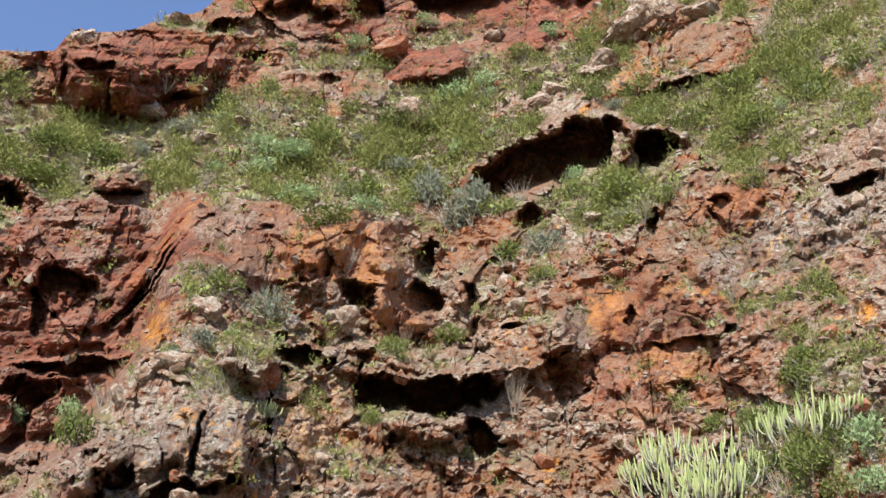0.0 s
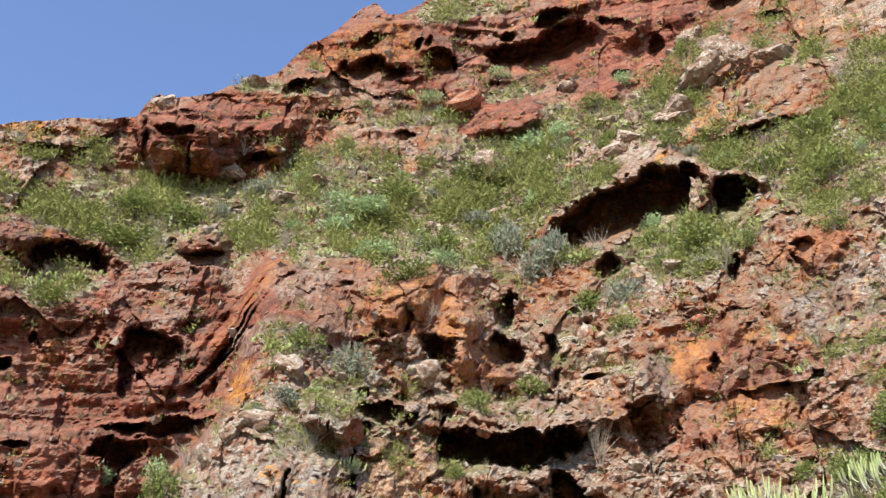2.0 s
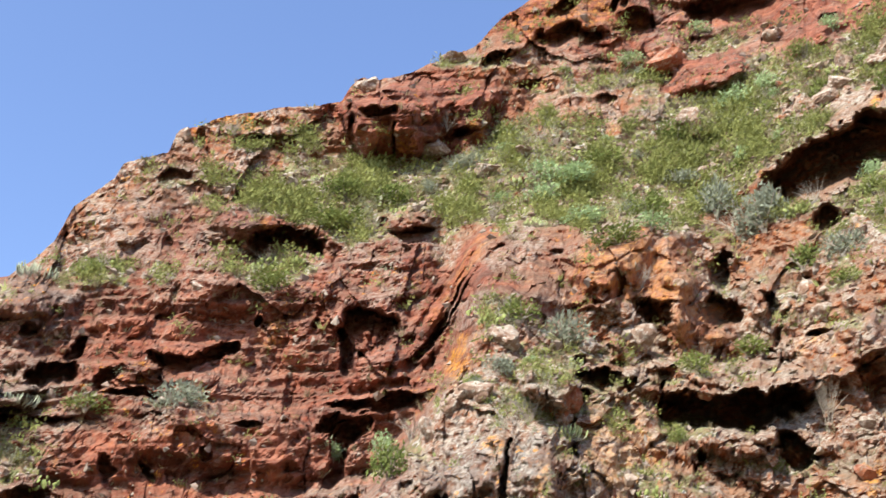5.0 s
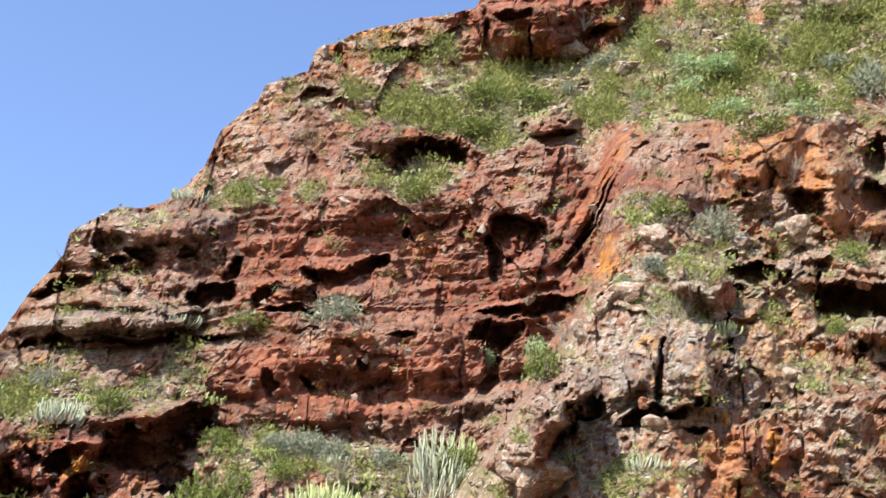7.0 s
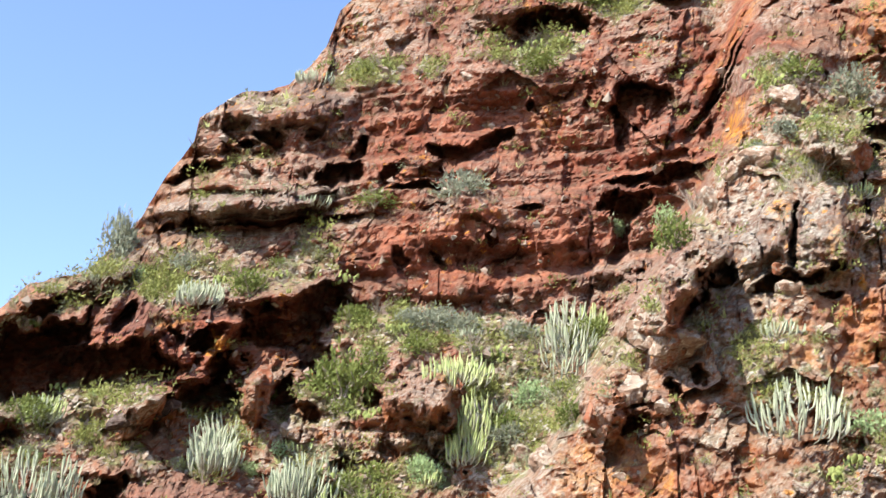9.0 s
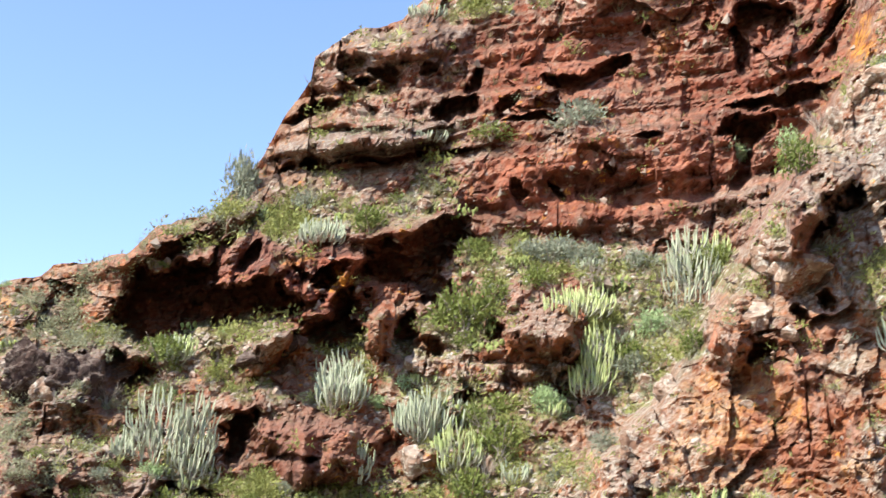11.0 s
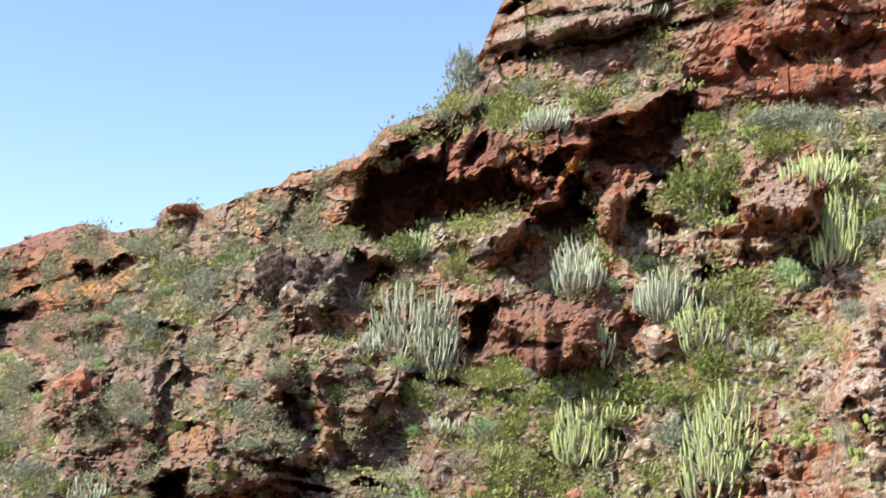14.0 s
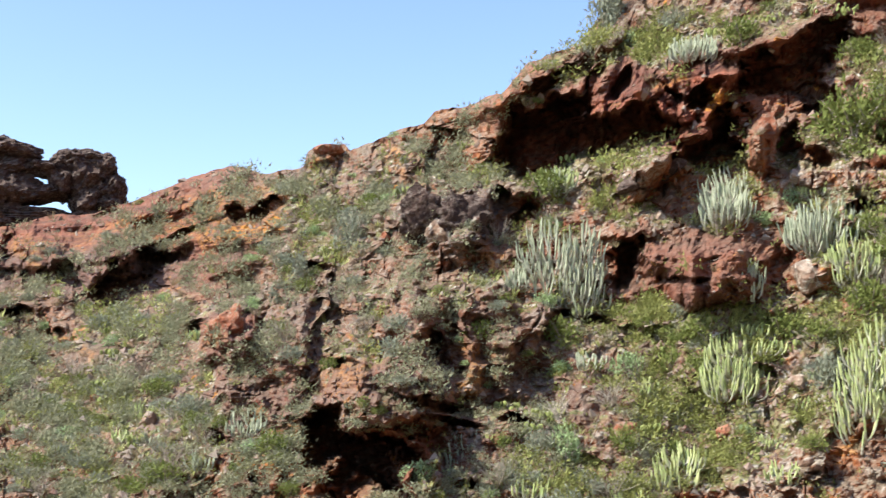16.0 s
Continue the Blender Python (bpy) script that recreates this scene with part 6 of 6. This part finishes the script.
boulder(-55.90, 11.72, 1.32, 0.53, "red")
boulder(-28.40, 31.91, 1.01, 0.91)
boulder(-19.02, 36.98, 1.09, 0.82)
boulder(-14.09, 39.25, 1.41, 0.68)
# outcrops
outcrop(-35.90, 8.39, 0.74, 2.11, "red")
outcrop(-28.78, 8.06, 1.93, 1.61, "red")
outcrop(-51.30, 6.85, 1.61, 1.79, "dark")
outcrop(-49.54, 6.57, 1.57, 1.92, "dark")
outcrop(-42.56, 6.06, 1.64, 1.38, "dark")
outcrop(9.58, 25.59, 0.97, 2.12, "pale")
outcrop(-2.44, 36.50, 2.24, 1.86, "red")
outcrop(-0.13, 34.38, 2.83, 1.44, "red")
outcrop(11.56, 35.51, 2.82, 1.79, "pale")
outcrop(-28.41, 7.87, 2.07, 1.83, "red")
outcrop(-9.24, 14.21, 1.72, 1.41, "red")
outcrop(-60.24, 3.60, 1.54, 1.44, "red")
outcrop(-17.27, 8.96, 1.37, 0.55, "pale")
outcrop(-19.36, 7.61, 1.47, 0.80, "pale")
outcrop(-16.52, 26.31, 1.82, 1.05, "red")
shrub(16.10, 10.78, 1.27, 1.13, "bush")
shrub(18.17, 11.10, 1.26, 0.84, "bush")
shrub(18.91, 9.66, 1.06, 0.80, "balsam")
shrub(17.58, 9.72, 1.21, 0.81, "bush")
shrub(14.13, 12.38, 1.20, 0.75, "bush")
shrub(12.61, 12.65, 0.91, 0.61, "bush")
shrub(16.41, 13.51, 1.07, 0.76, "bush")
shrub(-7.93, 27.87, 2.50, 1.14, "balsam")
shrub(-9.72, 26.93, 2.01, 1.12, "balsam")
shrub(-6.12, 29.13, 1.87, 0.93, "bush")
shrub(0.95, 32.62, 2.24, 1.00, "balsam")
shrub(2.53, 33.19, 1.75, 0.90, "balsam")
shrub(-2.47, 30.61, 2.16, 1.20, "bush")
shrub(-4.64, 37.07, 1.61, 0.70, "balsam")
shrub(-0.79, 39.53, 1.68, 0.67, "balsam")
shrub(9.64, 38.05, 1.34, 1.18, "bush")
shrub(10.51, 30.40, 2.10, 0.93, "bush")
shrub(8.26, 30.91, 1.42, 0.95, "bush")
shrub(6.75, 25.64, 1.07, 0.77, "balsam")
shrub(-0.74, 25.44, 1.96, 1.74, "silver")
shrub(1.80, 24.85, 1.71, 1.50, "silver")
shrub(-7.40, 24.77, 1.90, 0.84, "balsam")
shrub(-4.19, 25.36, 1.94, 1.08, "bush")
shrub(-11.53, 31.70, 1.48, 0.98, "bush")
shrub(4.52, 35.02, 1.54, 0.87, "bush")
shrub(6.16, 36.40, 1.57, 0.79, "balsam")
pear(3.19, 24.40, 0.84, 0.76)
pear(6.89, 24.57, 0.83, 0.75)
pear(8.01, 24.55, 0.83, 0.75)
pear(10.63, 23.66, 1.01, 0.61)
pear(-23.06, 24.27, 2.00, 0.67)
pear(-5.88, 37.71, 0.81, 0.49)
boulder(10.09, 39.51, 1.93, 1.38)
boulder(11.68, 37.56, 2.13, 1.86)
boulder(8.79, 32.91, 1.96, 0.98)
boulder(5.35, 31.12, 1.67, 1.19)
boulder(-2.78, 37.03, 1.88, 1.34, "red")
boulder(-12.71, 29.62, 1.43, 0.95)
boulder(-10.31, 30.57, 1.44, 0.72)

# ---- more of the same, strewn over the slope ----
def strewn(weight, count, seed):
    p, i = choose(weight, count, seed)
    return [(Vector(a), float(BB.ravel()[k]), float(HEIGHT.ravel()[k])) for a, k in zip(p, i)]


pick = random.Random(21)
for at, b, z in strewn(GREEN ** 2, 150, 51):
    s = pick.uniform(0.5, 1.3)
    shrub(b, z, s, s * pick.uniform(0.5, 0.8), pick.choice(("bush", "bush", "balsam", "silver")) if b > -45 else pick.choice(("bush", "silver", "silver")), at)
for at, b, z in strewn(GREEN + 0.03, 120, 52):
    dry_bush(b, z, pick.uniform(0.6, 1.1), pick.uniform(0.5, 1.0), at)
for at, b, z in strewn(GREEN ** 2, 95, 53):
    pear(b, z, pick.uniform(0.3, 0.8), pick.uniform(0.35, 0.6), at)
for at, b, z in strewn(MASKS["crust"] + 0.25 * GREEN + 0.02, 230, 54):
    s = pick.uniform(0.2, 0.6)
    boulder(b, z, s * pick.uniform(0.9, 1.4), s, "pale" if pick.random() < 0.8 else "red", at)

for at, b, z in strewn((BEAR[None, :] < -45) * (0.25 + GREEN), 170, 57):
    s = pick.uniform(0.35, 0.95)
    shrub(b, z, s, s * pick.uniform(0.4, 0.65), pick.choice(("silver", "silver", "bush", "balsam")), at)

for at, b, z in strewn(GREEN ** 2 * (BEAR[None, :] < -8), 34, 58):
    spurge(b, z, pick.uniform(0.25, 0.7), pick.uniform(0.4, 0.9), pick.choice(("green", "pale")))

# the pierced crag on the far ridge, its shaded face put into dark stone
crag = tagged(new("rock_arch"), "dark jagged crag pierced by two small holes on the ridge", "rock arch")
crag.location = (-58.5, 22.5, 9.0)


def blob(x, y, z, w, h, turn):
    """One mass of rock of the crag."""
    bm = bmesh.new()
    bmesh.ops.create_icosphere(bm, subdivisions=4, radius=0.5)
    m = Matrix.Translation(Vector((x, y, z)) - crag.location) @ pose(0, 0, 0, 0, 0, math.degrees(math.atan2(-x, y))) @ pose(0, 0, 0, 0, -turn, 0) @ Matrix.Diagonal((w * 1.1, 3.0, h * 1.1, 1))
    for v in bm.verts:
        p = m @ v.co
        v.co = m @ (v.co * (1 + 0.30 * noise.noise(p * 0.9) + 0.35 * abs(noise.noise(p * 1.7)) - 0.12 + 0.20 * noise.noise(p * 4.0) + 0.10 * noise.noise(p * 9.0)))
    me = bpy.data.meshes.new("rock_mass")
    bm.to_mesh(me)
    bm.free()
    me.materials.append(DARK_STONE)
    ob = new("rock_mass", me)
    ob.parent = crag


blob(-59.17, 21.63, 14.34, 2.97, 0.97, -8)
blob(-59.69, 20.14, 12.78, 3.81, 4.60, 0)
blob(-59.16, 21.66, 13.41, 2.84, 1.08, 6)
blob(-58.47, 23.45, 13.46, 2.05, 0.68, -10)
blob(-57.98, 24.65, 13.85, 2.05, 1.20, 10)
blob(-57.64, 25.42, 14.00, 1.71, 0.97, 0)
blob(-57.38, 26.01, 13.58, 1.14, 1.59, 0)
blob(-57.22, 26.37, 12.59, 1.25, 1.70, -10)
blob(-57.71, 25.27, 12.99, 2.16, 1.99, 0)
blob(-58.17, 24.19, 12.89, 1.19, 1.65, 0)
blob(-59.02, 22.05, 12.48, 2.38, 1.53, 0)
blob(-58.59, 23.15, 12.23, 2.61, 0.79, 8)
blob(-57.73, 25.23, 11.88, 1.42, 1.30, 20)
blob(-57.26, 26.26, 11.81, 1.59, 0.74, 0)
blob(-58.73, 22.80, 11.12, 4.52, 0.96, 0)
blob(-57.74, 25.20, 11.05, 3.48, 0.96, 12)
blob(-59.51, 20.68, 10.65, 5.06, 2.43, 0)
blob(-58.90, 22.35, 10.19, 5.64, 1.41, 0)
